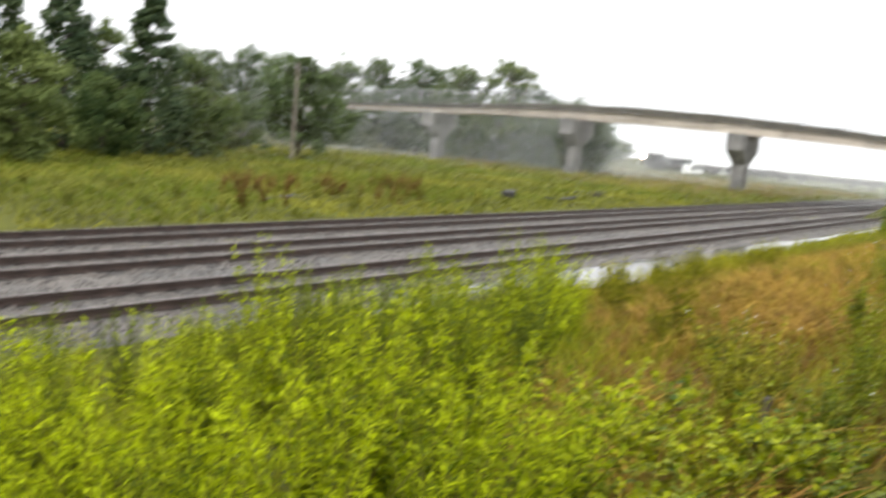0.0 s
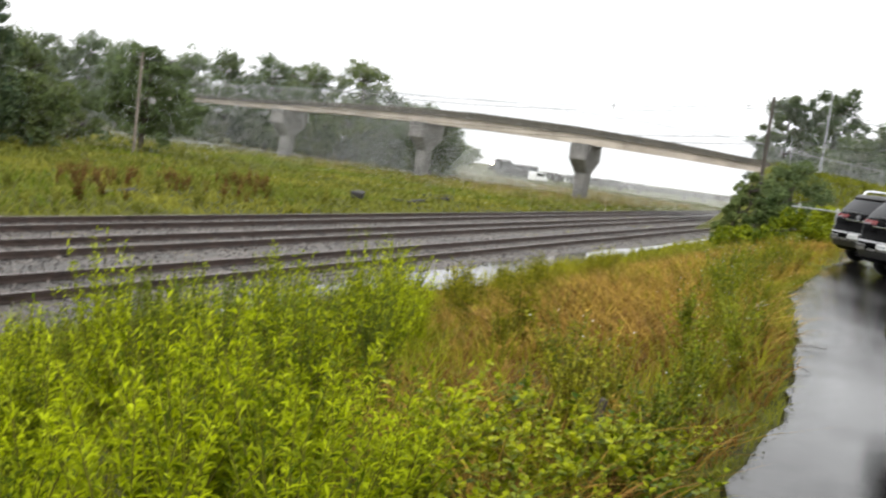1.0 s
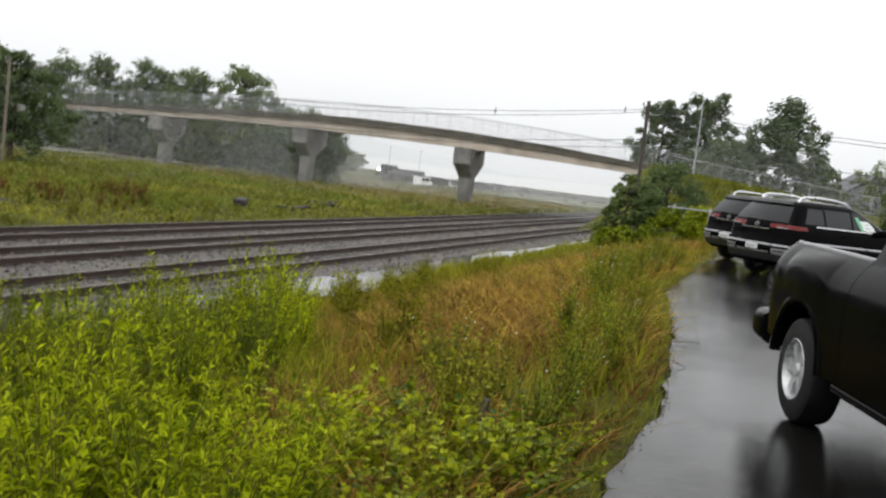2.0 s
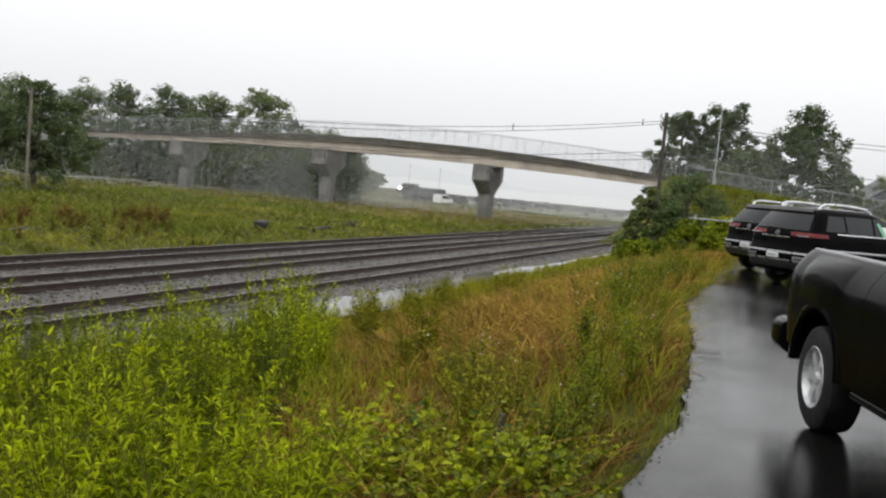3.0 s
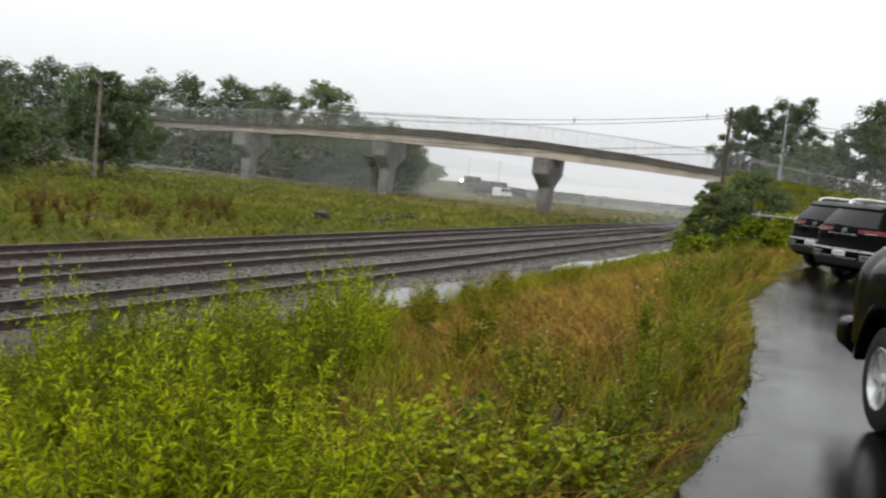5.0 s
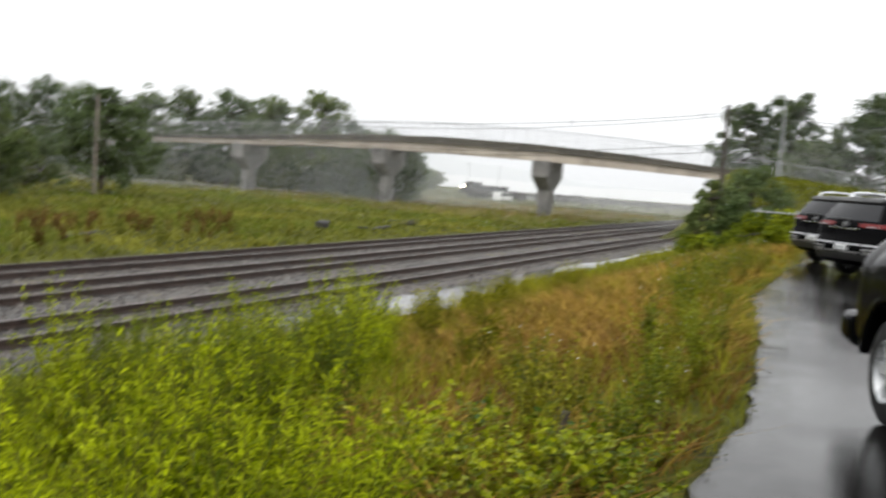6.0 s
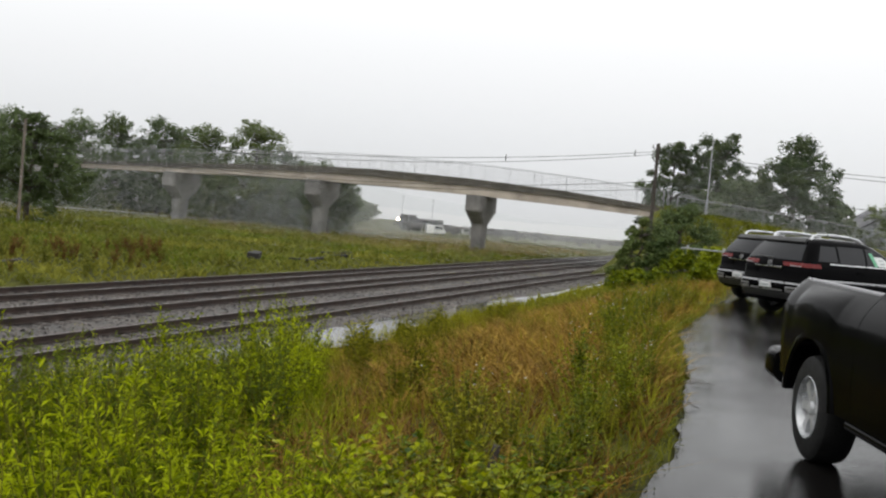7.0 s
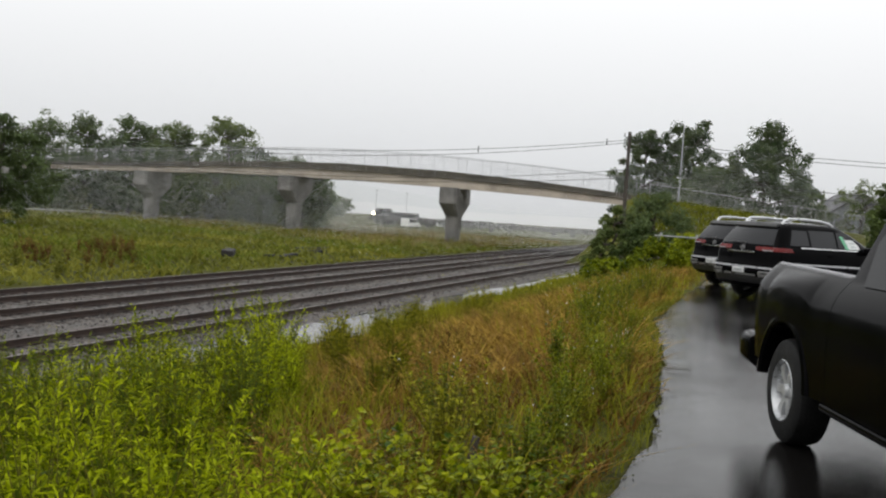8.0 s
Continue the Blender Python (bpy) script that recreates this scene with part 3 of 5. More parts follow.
for dz, sag in ((-0.55, 1.2), (-0.72, 1.4), (-2.6, 1.3), (-3.15, 1.1)):
    cable("cable", hang(NEAR_POLE, dz), hang(LEFT_POLE, dz * 0.6), sag)
    cable("cable", hang(NEAR_POLE, dz), hang(RIGHT_POLE, dz), sag * 0.5)
for az, el in ((16.7, 3.44), (9.6, 4.3)):
    p = Vector(NEAR_POLE) + (Vector(LEFT_POLE) - Vector(NEAR_POLE)) * (0.235 if az > 10 else 0.035)
    p.z = NEAR_POLE[2] - 0.55 - (1.32 if az > 10 else 0.23)
    bm = bmesh.new()
    tube(bm, p - Vector((0, 0, 0.22)), p + Vector((0, 0, 0.22)), 0.04, 0.03, 6)
    tagged(part("cable_spacer", bm, WIRE), "small dark spacer clamped on the cable", "cable spacer", "cable spacers")

ramp_fence = tagged(empty("ramp_fence", pose(0, 91.5, 0)), "galvanised chain-link fence on the bridge ramp", "fence")
rx = list(np.arange(-11, 14.1, 2.5))
for x in rx:
    bm = bmesh.new()
    tube(bm, (0, 0, -0.2), (0, 0, 1.55), 0.035, sides=6)
    p = part("post", bm, GALV, ramp_fence)
    p.location = (x, 0, ramp_z(x))
path = [(x, 0, ramp_z(x)) for x in rx]
bm = bmesh.new()
pipe(bm, [(a[0], 0, a[2] + 1.5) for a in path], 0.035)
part("top_rail", bm, GALV, ramp_fence)
net = tagged(new("netting", fence_net(path, 1.5, 0.2)), "chain-link netting", kind="stuff")
net.parent = ramp_fence

# ---- house behind the ramp ----
SIDING = surface("grey_siding", (0.20, 0.21, 0.22), (0.30, 0.31, 0.32), 0.7, 1, 12, 0.2)
SHINGLE = surface("grey_shingles", (0.06, 0.06, 0.065), (0.13, 0.13, 0.135), 0.9, 1, 10, 0.4)
GLASS = paint("dark_window_glass", (0.008, 0.009, 0.010), 0.06, spec=0.18)
hx, hy = polar(-3.6, 124)
house = tagged(empty("house", pose(hx, hy, -0.1, 0, 0, 15)), "small grey house with a gabled roof behind trees", "house")
bm = bmesh.new()
prism(bm, [(-3.5, 0), (3.5, 0), (3.5, 4.0), (0, 6.2), (-3.5, 4.0)], -4.5, 4.5)
part("wall", bm, SIDING, house)
for s in (-1, 1):
    bm = bmesh.new()
    prism(bm, [(0, 6.22), (0, 6.42), (s * 4.1, 3.82), (s * 4.1, 3.62)], -4.9, 4.9)
    part("roof", bm, SHINGLE, house)
for x, z in ((-1.6, 1.2), (1.6, 1.2), (0, 4.0)):
    bm = bmesh.new()
    box(bm, x - 0.5, x + 0.5, -4.56, -4.44, z, z + 1.3, 0.02)
    w = part("window", bm, PALEPOLE, house)
    bm = bmesh.new()
    box(bm, x - 0.42, x + 0.42, -4.58, -4.5, z + 0.08, z + 1.22)
    part("pane", bm, GLASS, w)

# ---- far wooded slope, and a pale ridge in the distance, its haze a painted glow ----
RIDGE_GLOW, n, l = nodes_of("distant_ridge_haze_glow")
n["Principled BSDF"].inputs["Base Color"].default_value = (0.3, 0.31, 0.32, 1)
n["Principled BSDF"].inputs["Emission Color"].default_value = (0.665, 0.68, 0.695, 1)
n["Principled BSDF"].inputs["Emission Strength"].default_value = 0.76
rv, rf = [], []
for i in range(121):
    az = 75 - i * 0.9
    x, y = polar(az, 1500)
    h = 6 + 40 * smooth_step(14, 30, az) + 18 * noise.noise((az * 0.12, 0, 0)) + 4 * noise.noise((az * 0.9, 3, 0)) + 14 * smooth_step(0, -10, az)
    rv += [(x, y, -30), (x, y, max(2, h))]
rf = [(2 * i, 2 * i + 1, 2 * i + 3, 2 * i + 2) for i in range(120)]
tagged(new("backdrop", mesh_from("backdrop", rv, rf, [RIDGE_GLOW])), "pale glowing ridge backdrop with rain haze put into its colour", "ridge", kind="structure")

# added upright sheet, its pale glow standing in for rain haze
HAZE_GLOW, n, l = nodes_of("painted_haze_glow")
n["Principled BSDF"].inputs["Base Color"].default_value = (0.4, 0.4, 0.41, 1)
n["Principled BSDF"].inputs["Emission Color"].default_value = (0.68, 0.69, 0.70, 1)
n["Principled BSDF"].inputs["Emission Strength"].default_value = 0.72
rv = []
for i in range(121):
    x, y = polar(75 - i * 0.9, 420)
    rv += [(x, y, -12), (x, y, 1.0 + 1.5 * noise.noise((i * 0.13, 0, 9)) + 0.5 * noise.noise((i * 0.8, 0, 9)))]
tagged(new("backdrop", mesh_from("backdrop", rv, rf, [HAZE_GLOW])), "pale glowing sheet standing in for rain haze beyond the yard", "haze", kind="structure")

# ---- locomotive and parked vehicles far down the yard ----
LOCO = paint("dark_loco_paint", (0.03, 0.03, 0.035), 0.4)
LOCO_TRIM = paint("loco_frame", (0.05, 0.045, 0.045), 0.6)
HEADLIGHT = glow("headlight", (1.0, 0.82, 0.6), 30.0)
loco = tagged(empty("locomotive"), "dark diesel locomotive with a lit headlight, rolling slowly", "locomotive")
bm = bmesh.new()
box(bm, -1.45, 1.45, -13.6, 0.3, 0.95, 1.45, 0.04)
part("frame", bm, LOCO_TRIM, loco)
bm = bmesh.new()
prism(bm, [(-0.95, 1.4), (0.95, 1.4), (0.95, 2.5), (0.6, 2.75), (-0.6, 2.75), (-0.95, 2.5)], -1.6, 0.0, 0.05)
part("nose", bm, LOCO, loco)
bm = bmesh.new()
prism(bm, [(-1.5, 1.4), (1.5, 1.4), (1.5, 3.3), (1.1, 3.7), (-1.1, 3.7), (-1.5, 3.3)], -4.4, -1.6, 0.05)
part("cab", bm, LOCO, loco)
for x in (-0.7, 0.7):
    bm = bmesh.new()
    box(bm, x - 0.5, x + 0.5, -1.62, -1.57, 2.82, 3.3)
    part("windscreen", bm, GLASS, loco)
bm = bmesh.new()
prism(bm, [(-1.0, 1.4), (1.0, 1.4), (1.0, 2.7), (0.7, 3.0), (-0.7, 3.0), (-1.0, 2.7)], -13.0, -4.4, 0.05)
part("hood", bm, LOCO, loco)
for x in (-0.16, 0.16):
    bm = bmesh.new()
    tube(bm, (x, -0.02, 2.5), (x, 0.1, 2.5), 0.24, 0.26, 14)
    part("headlight", bm, HEADLIGHT, loco, "lit round headlight")
for y in (-2.2, -4.2, -9.6, -11.6):
    for x in (-0.75, 0.75):
        bm = bmesh.new()
        tube(bm, (x - 0.07, y, 0.5), (x + 0.07, y, 0.5), 0.5, 0.5, 18)
        part("wheel", bm, LOCO_TRIM, loco)
lx0, ly0 = polar(23.05, 230)
LOCO_Z = ground_z(lx0, ly0) + 0.02
LOCO_TURN = 150.0


def van(x, y, z, rz, body, label):
    root = tagged(empty("parked_van", pose(x, y, z, 0, 0, rz)), label, "van", "vehicles parked along the yard")
    bm = bmesh.new()
    prism(bm, [(-2.6, 0.35), (2.6, 0.35), (2.6, 1.1), (1.7, 1.25), (1.1, 2.0), (-2.4, 2.1), (-2.6, 1.9)], -0.95, 0.95, 0.08)
    part("body", bm, body, root)
    for s in (-0.96, 0.96):
        bm = bmesh.new()
        prism(bm, [(-2.2, 1.25), (1.2, 1.25), (0.9, 1.85), (-2.2, 1.9)], s - 0.01, s + 0.01)
        part("side_window", bm, GLASS, root)
    for wx in (-1.6, 1.6):
        for s in (-0.85, 0.85):
            bm = bmesh.new()
            tube(bm, (wx, s - 0.1, 0.34), (wx, s + 0.1, 0.34), 0.34, 0.34, 14)
            part("wheel", bm, WIRE, root)
    return root


WHITE_PAINT = paint("white_paint", (0.75, 0.75, 0.74), 0.3)
GREY_PAINT = paint("grey_paint", (0.12, 0.12, 0.13), 0.3)
BLACK_PAINT = paint("black_car_paint", (0.0022, 0.0022, 0.0025), 0.14, spec=0.03)
vx, vy = polar(20.3, 215)
big_van = van(vx, vy, ground_z(vx, vy), 80, WHITE_PAINT, "white van parked along the yard road")
rngv = random.Random(9)
first_grey = None
for i in range(11):
    vx, vy = polar(21.8 - i * 0.75 - 0.2 * math.sin(i * 2.3), 238 + i * 2.6)
    m = pose(vx, vy, ground_z(vx, vy) + 0.0, 0, 0, rngv.uniform(15, 22))
    if i in (0, 1, 2):
        v = van(vx, vy, ground_z(vx, vy), 18, (GREY_PAINT, BLACK_PAINT, WHITE_PAINT)[i], ("grey", "black", "white")[i] + " van parked in a row along the yard")
        first_grey = (first_grey or []) + [v]
    else:
        copy_thing(first_grey[(0, 1, 0, 1, 2)[i % 5]], m)
# gondola wagons in front of the parked row
gond = tagged(empty("gondola_wagon"), "dark open railway wagon standing in the yard", "railway wagon", "standing wagons")
bm = bmesh.new()
box(bm, -1.45, 1.45, -7.2, 7.2, 0.9, 2.0, 0.05)
part("body", bm, LOCO_TRIM, gond)
for y in np.arange(-6.6, 6.7, 1.2):
    for s in (-1.5, 1.5):
        bm = bmesh.new()
        box(bm, s - 0.07, s + 0.07, y - 0.07, y + 0.07, 0.9, 1.95)
        part("rib", bm, LOCO_TRIM, gond)
for y in (-5.2, 5.2):
    for s in (-0.75, 0.75):
        bm = bmesh.new()
        tube(bm, (s - 0.06, y, 0.45), (s + 0.06, y, 0.45), 0.45, 0.45, 14)
        part("wheel", bm, LOCO_TRIM, gond)
gx0, gy0 = polar(20.6, 232)
gond.matrix_basis = pose(gx0, gy0, ground_z(gx0, gy0), 0, 0, -70)
for i in range(1, 5):
    gx1, gy1 = gx0 + 14.8 * i * math.cos(radians(20)), gy0 + 14.8 * i * math.sin(radians(20))
    copy_thing(gond, pose(gx1, gy1, ground_z(gx1, gy1), 0, 0, -70))
mast = None
for az, dist, h in ((22.35, 236, 8.0), (20.6, 262, 8.0)):
    mx, my = polar(az, dist)
    m = pose(mx, my, ground_z(mx, my))
    if mast is None:
        mast = tagged(empty("yard_mast", m), "thin grey mast standing in the yard", "mast", "yard masts")
        bm = bmesh.new()
        tube(bm, (0, 0, 0), (0, 0, h), 0.075, 0.05, 8)
        part("shaft", bm, GALV, mast)
        bm = bmesh.new()
        box(bm, -0.3, 0.3, -0.1, 0.1, h - 0.08, h + 0.08, 0.03)
        part("lamp_head", bm, GALV, mast)
    else:
        copy_thing(mast, m)
# pale gravel road behind the meadow
YARD = surface("pale_yard_gravel", (0.22, 0.21, 0.20), (0.36, 0.35, 0.33), 0.8, 0.3, 3, 0.3)
yv, yf = [], []
for i in range(41):
    az = 60 - i * 1.1
    dist = 118 + 36 * smooth_step(34, 22, az)
    for dd in (0, 3.5):
        x, y = polar(az, dist + dd)
        yv.append((x, y, ground_z(x, y) + 0.25))
yf = [(2 * i, 2 * i + 1, 2 * i + 3, 2 * i + 2) for i in range(40)]
tagged(new("road", mesh_from("road", yv, yf, [YARD])), "pale gravel yard road behind the meadow", "road", kind="structure")


# ---- vehicles in the lot ----
TYRE = surface("tyre_rubber", (0.005, 0.005, 0.005), (0.013, 0.013, 0.013), 0.7, 6, 50, 0.3, spec=0.2)
ALLOY = surface("dull_alloy", (0.34, 0.35, 0.36), (0.54, 0.55, 0.56), 0.35, 4, 30, 0.05, 0.45)
CHROME = surface("chrome", (0.55, 0.55, 0.56), (0.75, 0.75, 0.76), 0.14, 3, 20, 0.02, 1.0)
PLASTIC = surface("black_plastic", (0.012, 0.012, 0.012), (0.028, 0.028, 0.028), 0.5, 4, 40, 0.1)
RED_LAMP = paint("red_lamp", (0.12, 0.006, 0.006), 0.25, coat=0.1, spec=0.25)
DULL = surface("dull_silver", (0.22, 0.22, 0.23), (0.34, 0.34, 0.35), 0.35, 3, 30, 0.05, 0.6)
RAIL_SILVER = surface("satin_silver", (0.55, 0.56, 0.57), (0.72, 0.73, 0.74), 0.3, 3, 30, 0.03, 0.4)
CAR_GLASS = paint("tinted_car_glass", (0.008, 0.009, 0.011), 0.05, spec=0.32)
PLATE = paint("plate_white", (0.6, 0.6, 0.6), 0.4)
PAPER = paint("white_paper", (0.75, 0.78, 0.76), 0.6)
GREEN_PAPER = paint("green_paper", (0.18, 0.5, 0.3), 0.6)
GREY_BAR = paint("grey_print", (0.3, 0.32, 0.33), 0.6)


def loft(stations):
    """Rings of half-profile points (x, y, z), mirrored in y, joined along the body."""
    bm = bmesh.new()
    rings = []
    for half in stations:
        right = [bm.verts.new((x, -y, z)) for x, y, z in half]
        left = [bm.verts.new((x, y, z)) for x, y, z in half[::-1]]
        rings.append(right + left)
    n = len(rings[0])
    for a, c in zip(rings, rings[1:]):
        for i in range(n):
            bm.faces.new((a[i], a[(i + 1) % n], c[(i + 1) % n], c[i]))
    bm.faces.new(rings[0][::-1]), bm.faces.new(rings[-1])
    return bm


def wheel(parent, x, y, radius, width, side, spokes, rim_r):
    """A tyre with rounded shoulders and tread, and a dished spoked rim; side -1 faces right."""
    root = empty("wheel", pose(x, y, radius))
    root.parent = parent
    prof = [(rim_r, -0.5), (radius * 0.88, -0.5), (radius * 0.97, -0.42), (radius, -0.28), (radius, 0.28), (radius * 0.97, 0.42), (radius * 0.88, 0.5), (rim_r, 0.5), (rim_r * 0.96, 0.3), (rim_r * 0.96, -0.3)]
    bm = bmesh.new()
    k = 36
    rings = [[bm.verts.new(((r + (0.003 if (a % 2 and r > radius * 0.98) else 0)) * math.cos(2 * math.pi * a / k), w * width, r * math.sin(2 * math.pi * a / k))) for r, w in prof] for a in range(k)]
    for a in range(k):
        for i in range(len(prof)):
            j = (i + 1) % len(prof)
            bm.faces.new((rings[a][i], rings[a][j], rings[(a + 1) % k][j], rings[(a + 1) % k][i]))
    part("tyre", bm, TYRE, root, smooth=True)
    bm = bmesh.new()
    face = side * width * 0.40
    prof = [(rim_r * 1.02, face + side * 0.02), (rim_r * 0.97, face + side * 0.03), (rim_r * 0.88, face - side * 0.02), (rim_r * 0.85, face - side * 0.05)]
    rings = [[bm.verts.new((r * math.cos(2 * math.pi * a / k), w, r * math.sin(2 * math.pi * a / k))) for r, w in prof] for a in range(k)]
    for a in range(k):
        for i in range(len(prof) - 1):
            bm.faces.new((rings[a][i], rings[a][i + 1], rings[(a + 1) % k][i + 1], rings[(a + 1) % k][i]))
    part("rim", bm, ALLOY, root, smooth=True)
    bm = bmesh.new()
    tube(bm, (0, -side * width * 0.3, 0), (0, face - side * 0.05, 0), rim_r * 0.86, rim_r * 0.86, 24)
    part("brake_drum", bm, PLASTIC, root, "dark wheel centre behind the spokes")
    for s in range(spokes):
        bm = bmesh.new()
        w = rim_r * 0.17
        vs = []
        for r, hw, d in ((rim_r * 0.16, w * 0.9, 0.012), (rim_r * 0.55, w * 0.75, 0.0), (rim_r * 0.92, w * 1.25, 0.004)):
            for t in (-hw, hw):
                for dep in (0, 0.045):
                    vs.append(bm.verts.new((r, face - side * (0.0 + d + dep), t)))
        for q in range(2):
            o = q * 4
            for f in ((0, 2, 6, 4), (1, 5, 7, 3), (0, 4, 5, 1), (2, 3, 7, 6)):
                bm.faces.new([vs[o + i] for i in f])
        sp = part("spoke", bm, ALLOY, root)
        sp.rotation_euler.y = 2 * math.pi * s / spokes
    bm = bmesh.new()
    tube(bm, (0, face - side * 0.03, 0), (0, face + side * 0.012, 0), rim_r * 0.24, rim_r * 0.2, 16)
    part("hub_cap", bm, ALLOY, root)
    return root


def pane_part(name, corners, parent, mat, off, thick=0.012):
    """A panel through corner points, lifted along its normal."""
    bm = bmesh.new()
    c = [Vector(p) for p in corners]
    n = (c[1] - c[0]).cross(c[-1] - c[0]).normalized()
    a = [bm.verts.new(p + n * off) for p in c]
    d = [bm.verts.new(p + n * (off - thick)) for p in c]
    bm.faces.new(a), bm.faces.new(d[::-1])
    for i in range(len(c)):
        j = (i + 1) % len(c)
        bm.faces.new((a[i], a[j], d[j], d[i]))
    return part(name, bm, mat, parent)


def arch_z(x, centres, radius, hub, low):
    for c in centres:
        if abs(x - c) < radius:
            return max(low, hub + math.sqrt(radius ** 2 - (x - c) ** 2))
    return low


def flare(c, s, hub, rad):
    """The rolled lip round one wheel opening."""
    bm = bmesh.new()
    prof = [(rad - 0.012, 0.93), (rad - 0.01, 0.995), (rad + 0.02, 1.012), (rad + 0.06, 1.004), (rad + 0.10, 0.965)]
    rings = []
    for k in range(21):
        a = math.pi * (0.02 + 0.96 * k / 20)
        rings.append([bm.verts.new((c + r * math.cos(a), s * y, hub + r * math.sin(a))) for r, y in prof])
    for a, b in zip(rings, rings[1:]):
        for i in range(len(prof) - 1):
            bm.faces.new((a[i], a[i + 1], b[i + 1], b[i]))
    return bm


def pickup(m):
    root = tagged(empty("pickup_truck", m), "black pickup truck with alloy wheels parked on wet asphalt", "pickup truck")
    centres, rad, hub = (0.0, 3.62), 0.5, 0.42

    def low_side(x, flare=0.0):
        zb = arch_z(x, centres, rad, hub, 0.56 if x < 0.6 else 0.46)
        f = 0.045 * max(0.0, 1 - abs(x - (0 if x < 1.8 else 3.62)) / 0.75)
        return zb, f

    def outer(x, top):
        """Outer side from the sill to the shoulder: bulging, with flared arches."""
        zb, f = low_side(x)
        levels = []
        for k, (t, y) in enumerate(((0, 0.975), (0.35, 0.992), (0.64, 0.99), (0.74, 0.982), (0.80, 0.968), (0.85, 0.948), (0.92, 0.91), (0.975, 0.873), (1.0, 0.85))):
            z = zb + (top - zb) * t
            levels.append((x, y + f * (1 - t) ** 1.5, z))
        return levels

    xs_bed = sorted(set([-0.94, -0.92, -0.84, -0.74, -0.62] + [round(rad * math.cos(math.pi * k / 16), 4) for k in range(17)] + [0.6, 0.7, 0.853]))
    st = []
    for x in xs_bed:
        top = 1.315 - 0.01 * (x + 0.94)
        o = outer(x, top)
        pull = 0.09 * (1 - smooth_step(-0.95, -0.76, x))
        o = [(a, b - pull, c) for a, b, c in o]
        st.append([(x, 0.0, o[0][2] + 0.03), (x, 0.9, o[0][2])] + o + [(x, 0.838 - pull, top + 0.012), (x, 0.775, top + 0.014), (x, 0.758, top - 0.01), (x, 0.75, 0.86), (x, 0.0, 0.86)])
    part("bed", loft(st), BLACK_PAINT, root, smooth=True)
    bm = bmesh.new()
    box(bm, -0.97, -0.90, -0.76, 0.76, 0.62, 1.31, 0.025)
    part("tailgate", bm, BLACK_PAINT, root)
    # thin dull-silver bar along the tailgate's top
    bm = bmesh.new()
    pipe(bm, [(-0.935, -0.75, 1.312), (-0.935, 0.0, 1.318), (-0.935, 0.75, 1.312)], 0.014, 8)
    part("tailgate_edge", bm, DULL, root, "thin silver bar along the top of the tailgate", True)
    bm = bmesh.new()
    box(bm, 0.78, 0.84, -0.83, 0.83, 0.9, 1.32, 0.01)
    part("bed_front_panel", bm, BLACK_PAINT, root)
    for s in (-1, 1):
        bm = bmesh.new()
        box(bm, -0.945, -0.84, s * 0.845 - 0.05, s * 0.845 + 0.05, 0.82, 1.16, 0.03)
        part("tail_lamp", bm, RED_LAMP, root)
        # silver bar added to stand in for the sky's highlight on the rail
        bm = bmesh.new()
        pipe(bm, [(-0.88, s * 0.766, 1.324), (-0.3, s * 0.766, 1.32), (0.3, s * 0.766, 1.315), (0.8, s * 0.766, 1.31)], 0.016, 8)
        part("bed_rail_lip", bm, DULL, root, "silver bar standing in for the highlight along the bed rail", True)
        for c in centres:
            part("wheel_arch_flare", flare(c, s, hub, rad), BLACK_PAINT, root, "", True)
    bm = bmesh.new()
    prism(bm, [(-1.2, 0.46), (-0.87, 0.44), (-0.87, 0.72), (-1.18, 0.72), (-1.24, 0.66), (-1.24, 0.52)], -0.98, 0.98, 0.09, 4)
    part("rear_bumper", bm, BLACK_PAINT, root, "", True)
    # cab
    st = []
    xs_cab = sorted(set([0.862, 1.0, 1.3, 1.6, 1.9, 2.2, 2.5, 2.8] + [3.62 + round(rad * math.cos(math.pi * k / 12), 4) for k in range(13)] + [3.05, 4.25, 4.4, 4.55]))
    for x in xs_cab:
        front = smooth_step(3.0, 3.3, x)
        top = 1.297 - 0.15 * front - 0.1 * smooth_step(3.6, 4.5, x)
        o = outer(x, top)
        roof = 1.88
        if x < 1.3:
            roof = 1.62 + 0.28 * smooth_step(0.8, 1.2, x)
        roof = roof + (top + 0.05 - roof) * smooth_step(2.35, 3.15, x)
        yr = 0.70 + 0.12 * smooth_step(2.4, 3.1, x)
        st.append([(x, 0.0, o[0][2] + 0.03), (x, 0.9, o[0][2])] + o + [(x, 0.838, top + 0.03), (x, yr + 0.03, roof - 0.07), (x, yr - 0.06, roof), (x, 0.0, roof + 0.025)])
    part("cab", loft(st), BLACK_PAINT, root, smooth=True)
    for s in (-1, 1):
        lo = lambda x: (x, s * 0.876, 1.275)
        hi = lambda x: (x, s * 0.735, 1.80)
        for name, q in (("rear_door_window", [lo(1.12), lo(1.72), hi(1.72), hi(1.32), (1.11, s * 0.80, 1.56)]), ("front_door_window", [lo(1.8), lo(2.75), hi(2.25), hi(1.8)])):
            q = q if s < 0 else q[::-1]
            pane_part(name, q, root, GLASS, 0.006)
        bm = bmesh.new()
        box(bm, 1.85, 2.05, s * 1.0 - 0.02, s * 1.0 + 0.03, 1.06, 1.11, 0.012)
        part("door_handle", bm, PLASTIC, root)
        bm = bmesh.new()
        box(bm, 2.55, 2.75, s * 1.08 - 0.1, s * 1.08 + 0.1, 1.25, 1.5, 0.04)
        part("mirror", bm, PLASTIC, root)
        bm = bmesh.new()
        tube(bm, (0.75, s * 0.93, 0.42), (2.95, s * 0.93, 0.42), 0.04, sides=12)
